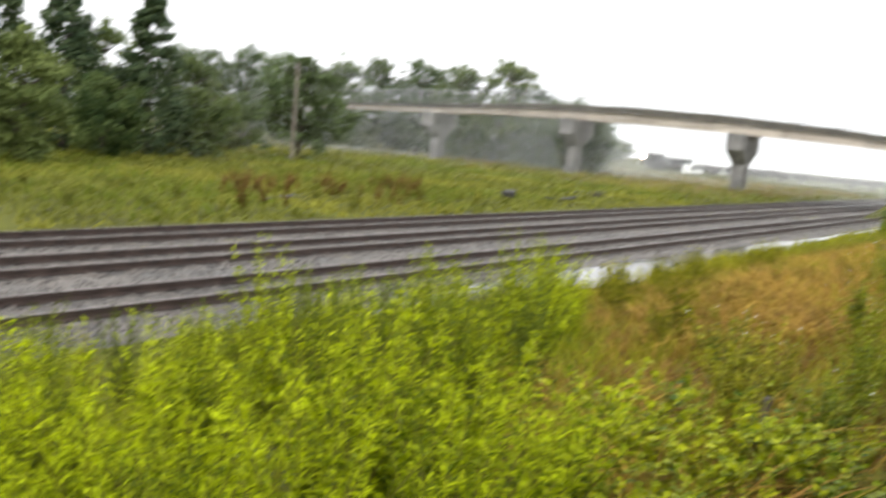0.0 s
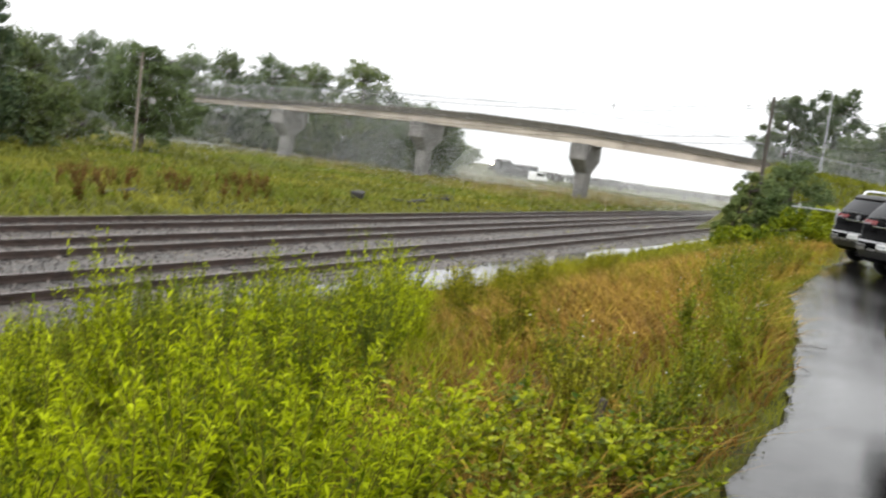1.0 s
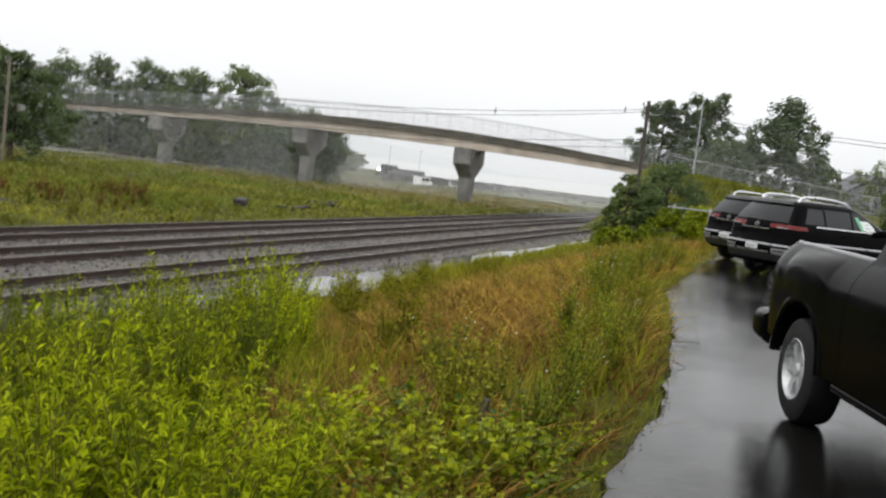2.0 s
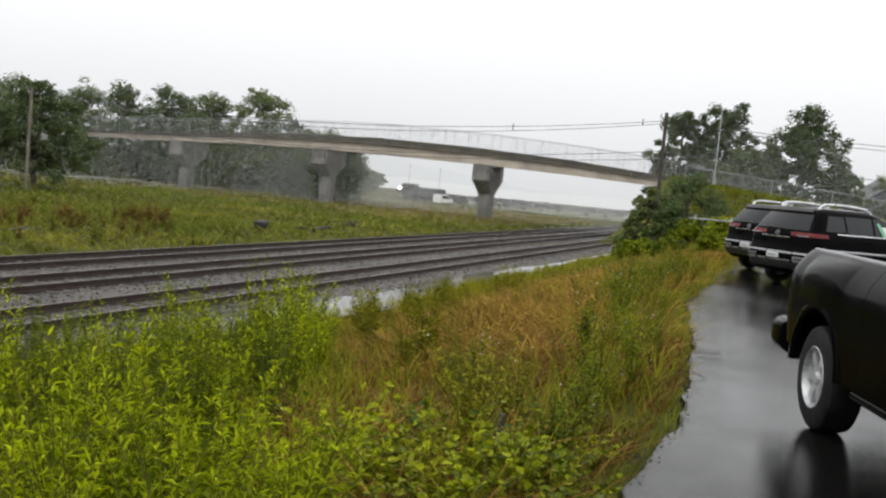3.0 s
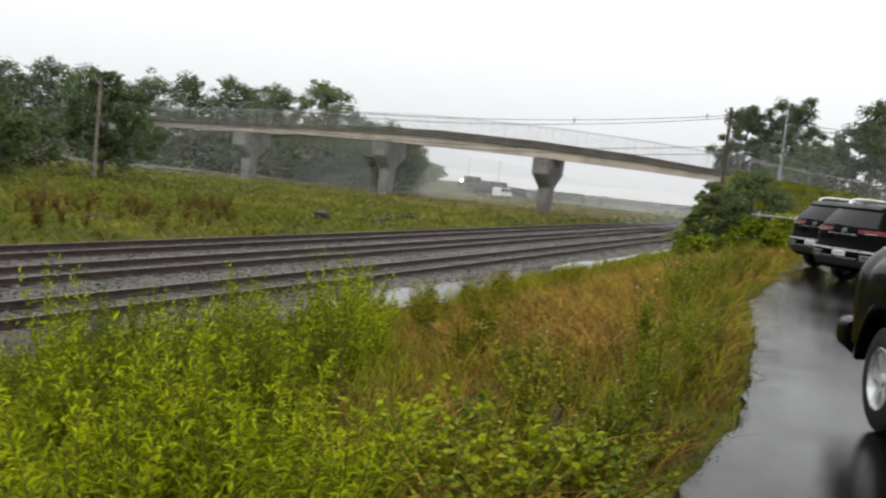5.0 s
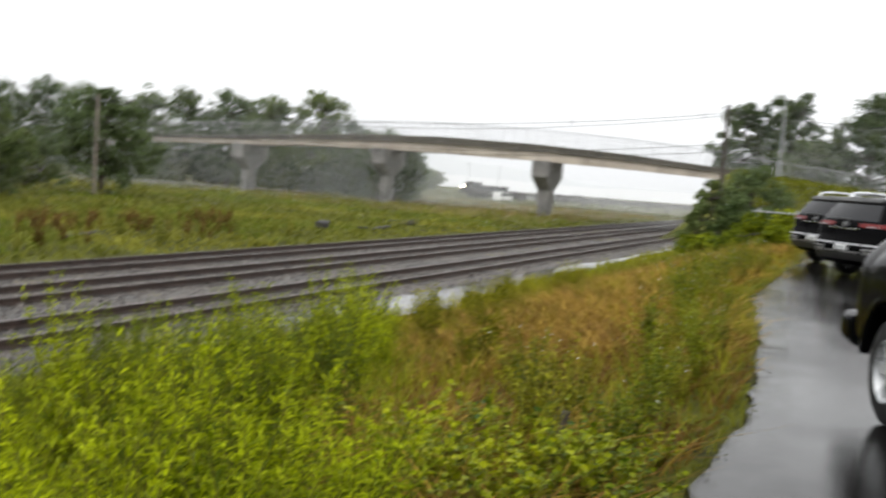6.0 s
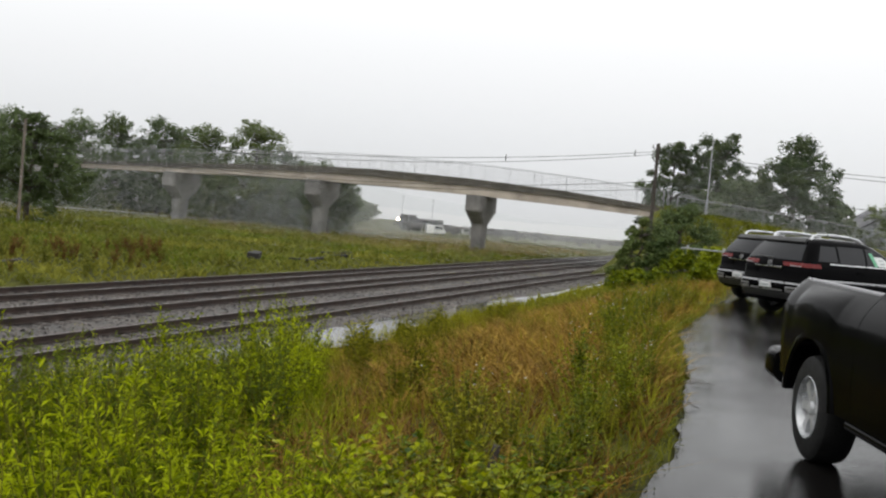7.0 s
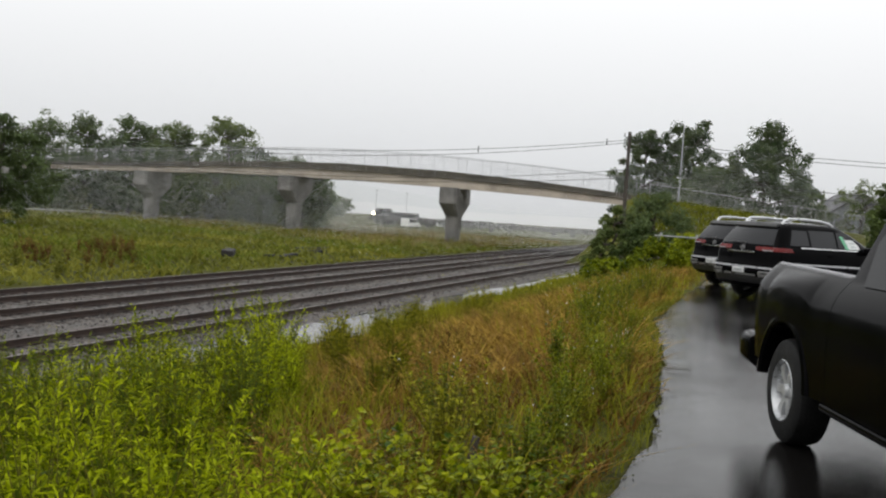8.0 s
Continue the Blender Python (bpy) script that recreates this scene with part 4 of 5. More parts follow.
        part("side_step", bm, BLACK_PAINT, root, "", True)
        bm = bmesh.new()
        box(bm, 4.4, 4.58, s * 0.78 - 0.15, s * 0.78 + 0.15, 0.85, 1.02, 0.03)
        part("headlamp", bm, CHROME, root)
    bm = bmesh.new()
    prism(bm, [(4.4, 0.45), (4.72, 0.5), (4.72, 0.72), (4.4, 0.76)], -0.97, 0.97, 0.04)
    part("front_bumper", bm, CHROME, root)
    bm = bmesh.new()
    box(bm, -0.3, 4.2, -0.55, 0.55, 0.38, 0.55)
    part("chassis", bm, PLASTIC, root)
    bm = bmesh.new()
    box(bm, 0.62, 1.75, -0.72, 0.72, 0.27, 0.5, 0.05)
    part("fuel_tank", bm, PLASTIC, root)
    bm = bmesh.new()
    box(bm, 1.85, 3.1, -0.7, 0.7, 0.26, 0.48, 0.06)
    part("transmission", bm, PLASTIC, root)
    bm = bmesh.new()
    tube(bm, (-0.72, 0, 0.34), (-0.72, 0, 0.54), 0.36, 0.36, 20)
    part("spare_wheel", bm, TYRE, root)
    for wx in centres:
        bm = bmesh.new()
        tube(bm, (wx, -0.72, 0.38), (wx, 0.72, 0.38), 0.06, sides=10)
        tube(bm, (wx, -0.16, 0.37), (wx, 0.16, 0.37), 0.16, sides=12)
        part("axle", bm, PLASTIC, root)
    for wx in centres:
        for s in (-1, 1):
            wheel(root, wx, s * 0.845, 0.395, 0.26, s, 6, 0.235)
    return root


SUV_LEVELS = [(0.30, -0.84, 3.66, 0.84), (0.36, -0.93, 3.76, 0.92), (0.46, -0.99, 3.84, 0.955), (0.58, -1.03, 3.88, 0.97), (0.72, -1.03, 3.90, 0.975), (0.80, -0.985, 3.89, 0.975),
              (0.95, -0.975, 3.86, 0.97), (1.06, -0.965, 3.74, 0.962), (1.12, -0.955, 3.3, 0.952), (1.16, -0.945, 2.75, 0.94), (1.19, -0.93, 2.42, 0.925),
              (1.30, -0.875, 2.2, 0.89), (1.45, -0.775, 1.92, 0.83), (1.58, -0.67, 1.66, 0.77), (1.64, -0.60, 1.52, 0.735), (1.685, -0.50, 1.36, 0.69), (1.715, -0.34, 1.16, 0.60), (1.735, -0.05, 0.9, 0.42), (1.742, 0.2, 0.7, 0.2)]


def suv_level(z):
    for a, b in zip(SUV_LEVELS, SUV_LEVELS[1:]):
        if z <= b[0]:
            f = max(0.0, (z - a[0]) / (b[0] - a[0]))
            return [p + (q - p) * f for p, q in zip(a[1:], b[1:])]
    return SUV_LEVELS[-1][1:]


def suv_point(z, v):
    """The car's skin at a height: v runs 0 to 1 over half the tail, 1 to 2 round its corner, 2 to 3 along the side, 3 to 5 over the nose; below 0 is the other half."""
    xr, xf, w = suv_level(z)
    k = min(1.0, w / 0.8)
    rx, ry, fx, fy = 0.26 * k, 0.20 * k, 0.45 * k, 0.30 * k
    u = abs(v)
    if u <= 1:
        y = u * (w - ry)
        p = (xr + 0.07 * u * u, y)
    elif u <= 2:
        a = (u - 1) * math.pi / 2
        p = (xr + 0.07 + rx * (1 - math.cos(a)), w - ry + ry * math.sin(a))
    elif u <= 3:
        xa, xb = xr + 0.07 + rx, xf - 0.1 - fx
        p = (xa + (xb - xa) * (u - 2), w)
    elif u <= 4:
        a = (u - 3) * math.pi / 2
        p = (xf - 0.1 - fx + fx * math.sin(a), w - fy + fy * math.cos(a))
    else:
        y = (w - fy) * (5 - u)
        p = (xf - 0.1 * (5 - u) ** 2, y)
    return Vector((p[0], -p[1] if v >= 0 else p[1], z))


def suv_v(z, x):
    """v of a place along the side."""
    xr, xf, w = suv_level(z)
    k = min(1.0, w / 0.8)
    xa, xb = xr + 0.07 + 0.26 * k, xf - 0.1 - 0.45 * k
    return 2 + (x - xa) / (xb - xa)


def skin_part(name, parent, mat, z0, z1, left, right, side, off, by_x=True, label="", nz=4, nv=8, thick=0.014):
    """A panel that follows the car's skin: between two heights and two places along it."""
    outer, inner = [], []
    for i in range(nz + 1):
        z = z0 + (z1 - z0) * i / nz
        a, b = left(z), right(z)
        if by_x:
            a, b = suv_v(z, a), suv_v(z, b)
        ro, ri = [], []
        for j in range(nv + 1):
            v = a + (b - a) * j / nv
            p = suv_point(z, v)
            d = 0.004
            n = (suv_point(z, v + d) - suv_point(z, v - d)).cross(suv_point(z + d, v) - suv_point(z - d, v))
            n = n.normalized() if n.length > 1e-9 else Vector((-1, 0, 0))
            ro.append(p + n * off)
            ri.append(p + n * (off - thick))
        outer.append(ro)
        inner.append(ri)
    bm = bmesh.new()
    flip = lambda p: Vector((p.x, p.y * (-side if by_x else (1 if side < 0 else -1)), p.z))
    g = [[[bm.verts.new(flip(p)) for p in row] for row in grid] for grid in (outer, inner)]
    for i in range(nz):
        for j in range(nv):
            bm.faces.new((g[0][i][j], g[0][i][j + 1], g[0][i + 1][j + 1], g[0][i + 1][j]))
            bm.faces.new((g[1][i][j], g[1][i + 1][j], g[1][i + 1][j + 1], g[1][i][j + 1]))
    for i in range(nz):
        for j in (0, nv):
            bm.faces.new((g[0][i][j], g[0][i + 1][j], g[1][i + 1][j], g[1][i][j]))
    for j in range(nv):
        for i in (0, nz):
            bm.faces.new((g[0][i][j], g[0][i][j + 1], g[1][i][j + 1], g[1][i][j]))
    return part(name, bm, mat, parent, label, True)


def at(c):
    return lambda z: c


def suv(m, label):
    root = tagged(empty("suv", m), label, "car", "dark cars parked in the lot")
    centres, rad, hub = (0.0, 2.9), 0.44, 0.38
    side_x = sorted(set([-0.66, -0.55] + [round(c + rad * math.cos(math.pi * k / 10), 4) for c in centres for k in range(11)] + [0.7, 1.1, 1.5, 1.9, 2.2, 3.36]))
    vs = [k / 5 for k in range(6)] + [1 + k / 6 for k in range(1, 7)]
    vs += [v for v in (suv_v(0.6, x) for x in side_x) if 2.005 < v < 2.995] + [3 + k / 4 for k in range(5)] + [4.5, 5.0]
    bm = bmesh.new()
    rings = []
    for z, *_ in SUV_LEVELS:
        ring = []
        for v in vs + [-v for v in vs[::-1] if 0 < v < 5]:
            p = suv_point(z, v)
            if z < 0.95 and 2 < abs(v) < 3:
                p.z = max(z, arch_z(p.x, centres, rad, hub, z))
            ring.append(bm.verts.new(p))
        rings.append(ring)
    n = len(rings[0])
    for a, c in zip(rings, rings[1:]):
        for i in range(n):
            bm.faces.new((a[i], a[(i + 1) % n], c[(i + 1) % n], c[i]))
    bm.faces.new(rings[0][::-1]), bm.faces.new(rings[-1])
    part("body", bm, BLACK_PAINT, root, smooth=True)
    skin_part("rear_window", root, CAR_GLASS, 1.225, 1.57, at(-1.22), at(1.22), -1, 0.004, False, nv=16)
    skin_part("spoiler", root, PLASTIC, 1.585, 1.66, at(-1.1), at(1.1), -1, 0.055, False, nv=14, thick=0.06)
    skin_part("bumper_trim", root, DULL, 0.715, 0.745, at(-1.75), at(1.75), -1, 0.016, False, "bright strip across the bumper", 2, 20)
    skin_part("rear_bumper", root, PLASTIC, 0.40, 0.53, at(-1.8), at(1.8), -1, 0.012, False, nv=20)
    skin_part("bumper_guard", root, DULL, 0.555, 0.585, at(-0.62), at(0.62), -1, 0.02, False, nv=10)
    for s in (-1, 1):
        lamp = skin_part("tail_lamp", root, RED_LAMP, 1.095, 1.175, at(0.5), at(2.06), s, 0.012, False, nv=14)
        skin_part("reversing_lamp", lamp, DULL, 1.10, 1.116, at(0.75), at(1.25), s, 0.018, False, nz=2)
        skin_part("bumper_corner", root, DULL, 0.545, 0.665, at(0.72), at(1.62), s, 0.02, False, "chrome corner of the bumper")
        skin_part("reflector", root, PLASTIC, 0.60, 0.63, at(0.8), at(1.3), s, 0.026, False, nz=2)
        skin_part("quarter_window", root, CAR_GLASS, 1.245, 1.57, lambda z: -0.5 + (z - 1.2) * 0.45, at(0.10), s, 0.004)
        skin_part("rear_door_window", root, CAR_GLASS, 1.225, 1.585, at(0.16), at(0.93), s, 0.004)
        skin_part("front_door_window", root, CAR_GLASS, 1.225, 1.585, at(0.99), lambda z: 1.86 - (z - 1.2) * 1.5, s, 0.004)
        skin_part("window_trim", root, CHROME, 1.192, 1.212, at(-0.15), at(1.9), s, 0.008, nz=2, nv=12)
        skin_part("sill", root, PLASTIC, 0.34, 0.44, at(0.52), at(2.38), s, 0.008)
        bm = bmesh.new()
        pipe(bm, [(-0.40, s * 0.56, 1.68), (-0.34, s * 0.565, 1.765), (-0.25, s * 0.57, 1.80), (0.2, s * 0.575, 1.815), (0.7, s * 0.57, 1.80), (1.0, s * 0.565, 1.76), (1.15, s * 0.56, 1.68)], 0.03, 8)
        part("roof_rail", bm, RAIL_SILVER, root, "satin silver roof rail", True)
        bm = bmesh.new()
        box(bm, 1.72, 1.92, s * 1.03 - 0.1, s * 1.03 + 0.1, 1.14, 1.29, 0.05)
        part("mirror", bm, BLACK_PAINT, root)
        bm = bmesh.new()
        box(bm, 0.62, 0.8, s * 0.975 - 0.015, s * 0.975 + 0.015, 1.05, 1.08, 0.01)
        part("door_handle", bm, BLACK_PAINT, root)
    bm = bmesh.new()
    box(bm, -1.062, -1.03, -0.17, 0.17, 0.60, 0.71, 0.004)
    plate = part("plate", bm, PLATE, root)
    bm = bmesh.new()
    box(bm, -1.07, -1.06, -0.12, 0.12, 0.635, 0.675)
    part("print_bar", bm, GREY_BAR, plate)
    for k in range(10):
        bm = bmesh.new()
        y = -0.36 + k * 0.085
        box(bm, -0.995, -0.955, y - 0.026, y + 0.026, 1.035, 1.068, 0.004)
        part("badge_bar", bm, CHROME, root)
    bm = bmesh.new()
    tube(bm, (-0.94, 0, 1.135), (-0.99, 0, 1.13), 0.055, 0.05, 14)
    part("emblem", bm, DULL, root)
    bm = bmesh.new()
    tube(bm, (-0.9, 0.0, 1.225), (-0.955, 0.0, 1.215), 0.05, 0.04, 10)
    tube(bm, (-0.935, 0.0, 1.235), (-0.92, 0.42, 1.255), 0.018, 0.01, 6)
    part("wiper", bm, PLASTIC, root)
    for wx in centres:
        for s in (-1, 1):
            wheel(root, wx, s * 0.855, 0.37, 0.23, s, 5, 0.25)
    root.scale = (1.0, 1.0, 1.03)
    return root


pickup(pose(1.07, 8.22, 0, 0, 0, -72.5))
car = suv(pose(0.03, 23.8, 0, 0, 0, 45), "black car with roof rails and a paper in its window")
sheet = skin_part("window_paper", car, PAPER, 1.23, 1.43, lambda z: 1.32 - (z - 1.2) * 0.5, lambda z: 1.68 - (z - 1.2) * 0.7, -1, 0.014)
skin_part("paper_edge", car, GREEN_PAPER, 1.22, 1.5, lambda z: 1.22 - (z - 1.2) * 0.5, lambda z: 1.31 - (z - 1.2) * 0.5, -1, 0.013)
for k in range(2):
    skin_part("print_bar", sheet, GREY_BAR, 1.28 + 0.07 * k, 1.30 + 0.07 * k, lambda z: 1.42 - (z - 1.2) * 0.5, lambda z: 1.58 - (z - 1.2) * 0.6, -1, 0.018)
suv(pose(-0.82, 27.9, 0, 0, 0, 46), "black car parked behind another at the lot's edge")


# ---- vegetation ----
def scatter(n, x0, x1, y0, y1, seed, keep=None, over=-0.05):
    rng = np.random.default_rng(seed)
    pts = []
    while len(pts) < n:
        x, y = rng.uniform(x0, x1), rng.uniform(y0, y1)
        if x > lot_edge(y) + over and y < 45:
            continue
        if keep is not None and not keep(x, y, rng):
            continue
        pts.append((x, y, ground_z(x, y) - 0.02))
    return np.array(pts)


def bearing(x, y):
    return math.degrees(math.atan2(-x, y))


def patch(x, y, scale, seed):
    return noise.noise((x * scale, y * scale, seed))


def near_first(x, y, rng, reach):
    """Thins the scatter with distance."""
    return rng.uniform(0, 1) < min(1.0, (reach / (math.hypot(x, y) + 1)) ** 1.3)


def grass(name, label, pts, h0, h1, w, lean, mat, seed, bends=2):
    rng = np.random.default_rng(seed)
    n = len(pts)
    hs = rng.uniform(h0, h1, n) * np.array([0.85 + 0.9 * noise.noise((p[0] * 0.9, p[1] * 0.9, seed)) for p in pts]).clip(0.35, 1.6)
    d = np.hypot(pts[:, 0], pts[:, 1])
    ws = w * (1 + d / 22) * rng.uniform(0.6, 1.3, n)
    return tagged(new(name, blades(name, pts, hs, ws, lean, mat, seed, bends)), label, "grass", kind="stuff")


rng = np.random.default_rng(71)
centres = scatter(1150, -10.6, -1, 3.5, 42, 11, lambda x, y, r: x < lot_edge(y) - 0.4 and bearing(x, y) < 27 - 4 * patch(x, y, 0.5, 2) and patch(x, y, 0.45, 7.7) > -0.22 and near_first(x, y, r, 14))
for kind, number, tall_to, mat, label in (("dry_grass", 21000, 0.36, LEAF_STRAW, "matted straw-coloured grass tussocks on the bank"), ("dead_grass", 16000, 0.32, LEAF_RUSSET, "russet dead grass lying in mats on the bank")):
    pick = rng.integers(0, len(centres), number)
    off = rng.normal(0, 0.2, (number, 2))
    mats = np.array([(centres[k][0] + o[0], centres[k][1] + o[1], ground_z(centres[k][0] + o[0], centres[k][1] + o[1]) - 0.02) for k, o in zip(pick, off)])
    d = np.hypot(mats[:, 0], mats[:, 1])
    tagged(new(kind, blades(kind, mats, rng.uniform(0.1, tall_to, number) * rng.uniform(0.5, 1.5, len(centres))[pick], 0.011 * (1 + d / 22) * rng.uniform(0.5, 1.4, number), 2.2, mat, 21 + number % 7, 2, np.arctan2(off[:, 1], off[:, 0]))), label, "grass", kind="stuff")
bank_pts = scatter(15000, -12.0, -1, 1.5, 46, 12, lambda x, y, r: (patch(x, y, 0.45, 7.7) < -0.1 + 0.35 * r.uniform(-1, 1) or bearing(x, y) > 25) and near_first(x, y, r, 12))
grass("bank_grass", "green grass mixed into the bank", bank_pts, 0.2, 0.55, 0.008, 0.6, LEAF_GRASS, 22)
edge_pts = scatter(6000, -3.6, -0.4, 2.6, 24, 20, lambda x, y, r: x > lot_edge(y) - 0.03 - 1.3 * r.uniform(0, 1), -0.03)
grass("edge_grass", "low green grass fringing the asphalt", edge_pts, 0.06, 0.26, 0.009, 1.3, LEAF_OLIVE, 30)
cover = scatter(11000, -6.0, -0.9, 2.6, 14, 29, lambda x, y, r: x < lot_edge(y) - 0.08 and bearing(x, y) < 30)
grass("low_cover", "low russet grass and dead stems under the weeds", cover, 0.08, 0.26, 0.014, 1.8, LEAF_RUSSET, 33)
under = scatter(9000, -10, -1.6, -1, 13, 36, lambda x, y, r: bearing(x, y) > 25 and math.hypot(x, y) > 2.2)
grass("undergrowth", "green undergrowth between tall weeds", under, 0.15, 0.5, 0.014, 1.2, LEAF_MID, 37)
far_bank = scatter(16000, -12.0, 2, 38, 92, 13, lambda x, y, r: (x < lot_edge(44) - 0.2 or y > 46))
grass("rough_grass", "rough green grass along the far bank", far_bank, 0.3, 0.7, 0.03, 1.2, LEAF_OLIVE, 23, 1)
ditch = scatter(9000, -11.9, -9.8, 14, 60, 14, lambda x, y, r: patch(x, y, 0.7, 4) > -0.12)
grass("ditch_grass", "long grass at the water's edge", ditch, 0.3, 0.75, 0.009, 0.5, LEAF_GRASS, 24)
meadow = scatter(46000, -88, -24.7, 8, 122, 15, lambda x, y, r: near_first(x, y, r, 42) and not (-10 < y - 95 < 10 and r.uniform() < 0.2))
drift = np.array([patch(p[0], p[1], 0.11, 5.5) + 0.4 * patch(p[0], p[1], 0.6, 2.5) for p in meadow])
grass("meadow_grass", "tall yellow-green meadow grass beyond the tracks", meadow[drift > 0.02], 0.2, 0.5, 0.05, 1.9, LEAF_MEADOW, 25, 1)
grass("meadow_sward", "soft olive-green grass drifts in the meadow", meadow[drift <= 0.02], 0.2, 0.5, 0.05, 1.9, LEAF_SWARD, 34, 1)
low = scatter(9000, -60, -25.2, 8, 90, 16, lambda x, y, r: patch(x, y, 0.12, 9) > 0.1)
grass("meadow_weeds", "darker weeds growing in drifts through the meadow", low, 0.25, 0.5, 0.035, 1.3, LEAF_DARKWEED, 26, 1)
tan = scatter(9000, -62, -26, 60, 130, 17, lambda x, y, r: y > 78 and (x > -42 or patch(x, y, 0.1, 3) > 0.1))
grass("tan_grass", "tan dry grass on the far side of the tracks", tan, 0.3, 0.6, 0.02, 0.9, LEAF_TAN, 27, 1)
between = scatter(1500, -21.4, -16.9, 5, 80, 19, lambda x, y, r: patch(x, y, 0.5, 8) > 0.28)
grass("track_weeds", "small weeds between the tracks", between, 0.08, 0.25, 0.012, 0.6, LEAF_GRASS, 29)


def weed_mesh(seed, height, stems, leaf_len, leaf_w, per_stem, spread, folded=True):
    """An upright bushy weed: several leafy stems from one root, leaves pointing up and out."""
    rng = np.random.default_rng(seed)
    bm = bmesh.new()
    pts, nrm, alongs = [], [], []
    for s in range(stems):
        a = rng.uniform(0, 2 * math.pi)
        h = height * rng.uniform(0.6, 1.0)
        out = spread * rng.uniform(0.15, 1.0)
        p = Vector((0.04 * math.cos(a), 0.04 * math.sin(a), 0))
        tip = Vector((out * math.cos(a), out * math.sin(a), h))
        mid = p.lerp(tip, 0.5) - Vector((math.cos(a), math.sin(a), 0)) * out * 0.15
        tube(bm, p, mid, 0.005, 0.004, 3, False)
        tube(bm, mid, tip, 0.004, 0.0015, 3, False)
        for k in range(per_stem):
            f = rng.uniform(0.06, 1.0)
            c = p.lerp(mid, f * 2) if f < 0.5 else mid.lerp(tip, f * 2 - 1)
            b = rng.uniform(0, 2 * math.pi)
            el = rng.uniform(0.25, 1.15)
            d = np.array([math.cos(b) * math.cos(el), math.sin(b) * math.cos(el), math.sin(el)])
            size = leaf_len * (1.1 - 0.55 * f) * rng.uniform(0.7, 1.2)
            pts.append((np.array(c), d, size))
    n = len(pts)
    base = np.array([q[0] for q in pts])
    d = np.array([q[1] for q in pts])
    L = np.array([q[2] for q in pts])[:, None]
    side = np.cross(d, np.array([0, 0, 1.0]))
    side /= np.linalg.norm(side, axis=1, keepdims=True) + 1e-9
    w = L * leaf_w
    droop = np.array([0, 0, -0.22])
    v = np.stack([base, base + d * L * 0.45 + side * w, base + d * L * 0.5 - np.cross(side, d) * w * 0.3, base + d * L * 0.45 - side * w, base + d * L + droop * L], 1).reshape(-1, 3)
    b0 = np.arange(n) * 5
    f = np.concatenate([np.stack([b0, b0 + 1, b0 + 2], 1), np.stack([b0, b0 + 2, b0 + 3], 1), np.stack([b0 + 1, b0 + 4, b0 + 2], 1), np.stack([b0 + 2, b0 + 4, b0 + 3], 1)])
    if not folded:
        f = np.concatenate([np.stack([b0, b0 + 1, b0 + 4], 1), np.stack([b0, b0 + 4, b0 + 3], 1)])
    leaf_me = (v.tolist(), f.tolist())
    return bm, leaf_me


def weed(name, label, seed, height, stems, leaf_len, leaf_w, per_stem, spread, mat, group, flowers=0, folded=True):
    bm, (v, f) = weed_mesh(seed, height, stems, leaf_len, leaf_w, per_stem, spread, folded)
    root = tagged(empty(name), label, "weed", group)
    tagged(part("stalk", bm, STEM, root), kind="stuff")
    lv = tagged(new("foliage", mesh_from("foliage", v, f, [mat])), kind="stuff")
    lv.parent = root
    if flowers:
        rng = np.random.default_rng(seed + 5)
        pts = np.stack([rng.normal(0, spread * 0.6, flowers), rng.normal(0, spread * 0.6, flowers), height * rng.uniform(0.7, 1.02, flowers)], 1)
        up = np.tile(np.array([0, 0, 1.0]), (flowers, 1)) + rng.normal(size=(flowers, 3)) * 0.3
        up /= np.linalg.norm(up, axis=1, keepdims=True)
        fv, ff = leaf_cloud(pts, up, 0.016, 0.016, rng)
        fl = tagged(new("blossom", mesh_from("blossom", fv.tolist(), ff.tolist(), [PETAL])), "small white flowers", kind="stuff")
        fl.parent = root
    return root


def plant_out(protos, spots, seed, size=(0.85, 1.15)):
    """Puts the first few spots under the prototypes and copies them on the rest."""
    rng = random.Random(seed)
    for i, (x, y) in enumerate(spots):
        m = pose(x, y, ground_z(x, y) - 0.03, rng.uniform(-6, 6), rng.uniform(-6, 6), rng.uniform(0, 360))
        k = rng.uniform(*size)
        if i < len(protos):
            ob = protos[i]
            ob.matrix_basis = m
        else:
            ob = copy_thing(protos[i % len(protos)], m)
        ob.scale = (k, k, k * rng.uniform(0.9, 1.12))


def spots_in(n, x0, x1, y0, y1, seed, keep, gap):
    rng = random.Random(seed)
    out, tries = [], 0
    while len(out) < n and tries < 40000:
        tries += 1
        x, y = rng.uniform(x0, x1), rng.uniform(y0, y1)
        if x > lot_edge(y) - 0.25 or not keep(x, y):
            continue
        if all((x - a) ** 2 + (y - b) ** 2 > gap ** 2 for a, b in out):
            out.append((x, y))
    return out


tall = [weed("tall_weed", ("tall bright green leafy weed with narrow leaves", "tall dark green leafy weed with narrow leaves")[i == 4], 300 + i, 1.34, 24, 0.105, 0.12, 54, 0.46, (LEAF_WEED, LEAF_WEED, LEAF_WEED, LEAF_MID, LEAF_DARKWEED, LEAF_WEED)[i], "tall weeds on the bank", 0, False) for i in range(6)]
plant_out(tall, spots_in(112, -10.0, -2.4, -1.5, 13, 31, lambda x, y: bearing(x, y) > 27 + 3 * patch(x, y, 0.6, 1) and math.hypot(x, y) > 5.0 and patch(x, y, 0.8, 4) > -0.3, 0.5), 41, (0.7, 1.15))
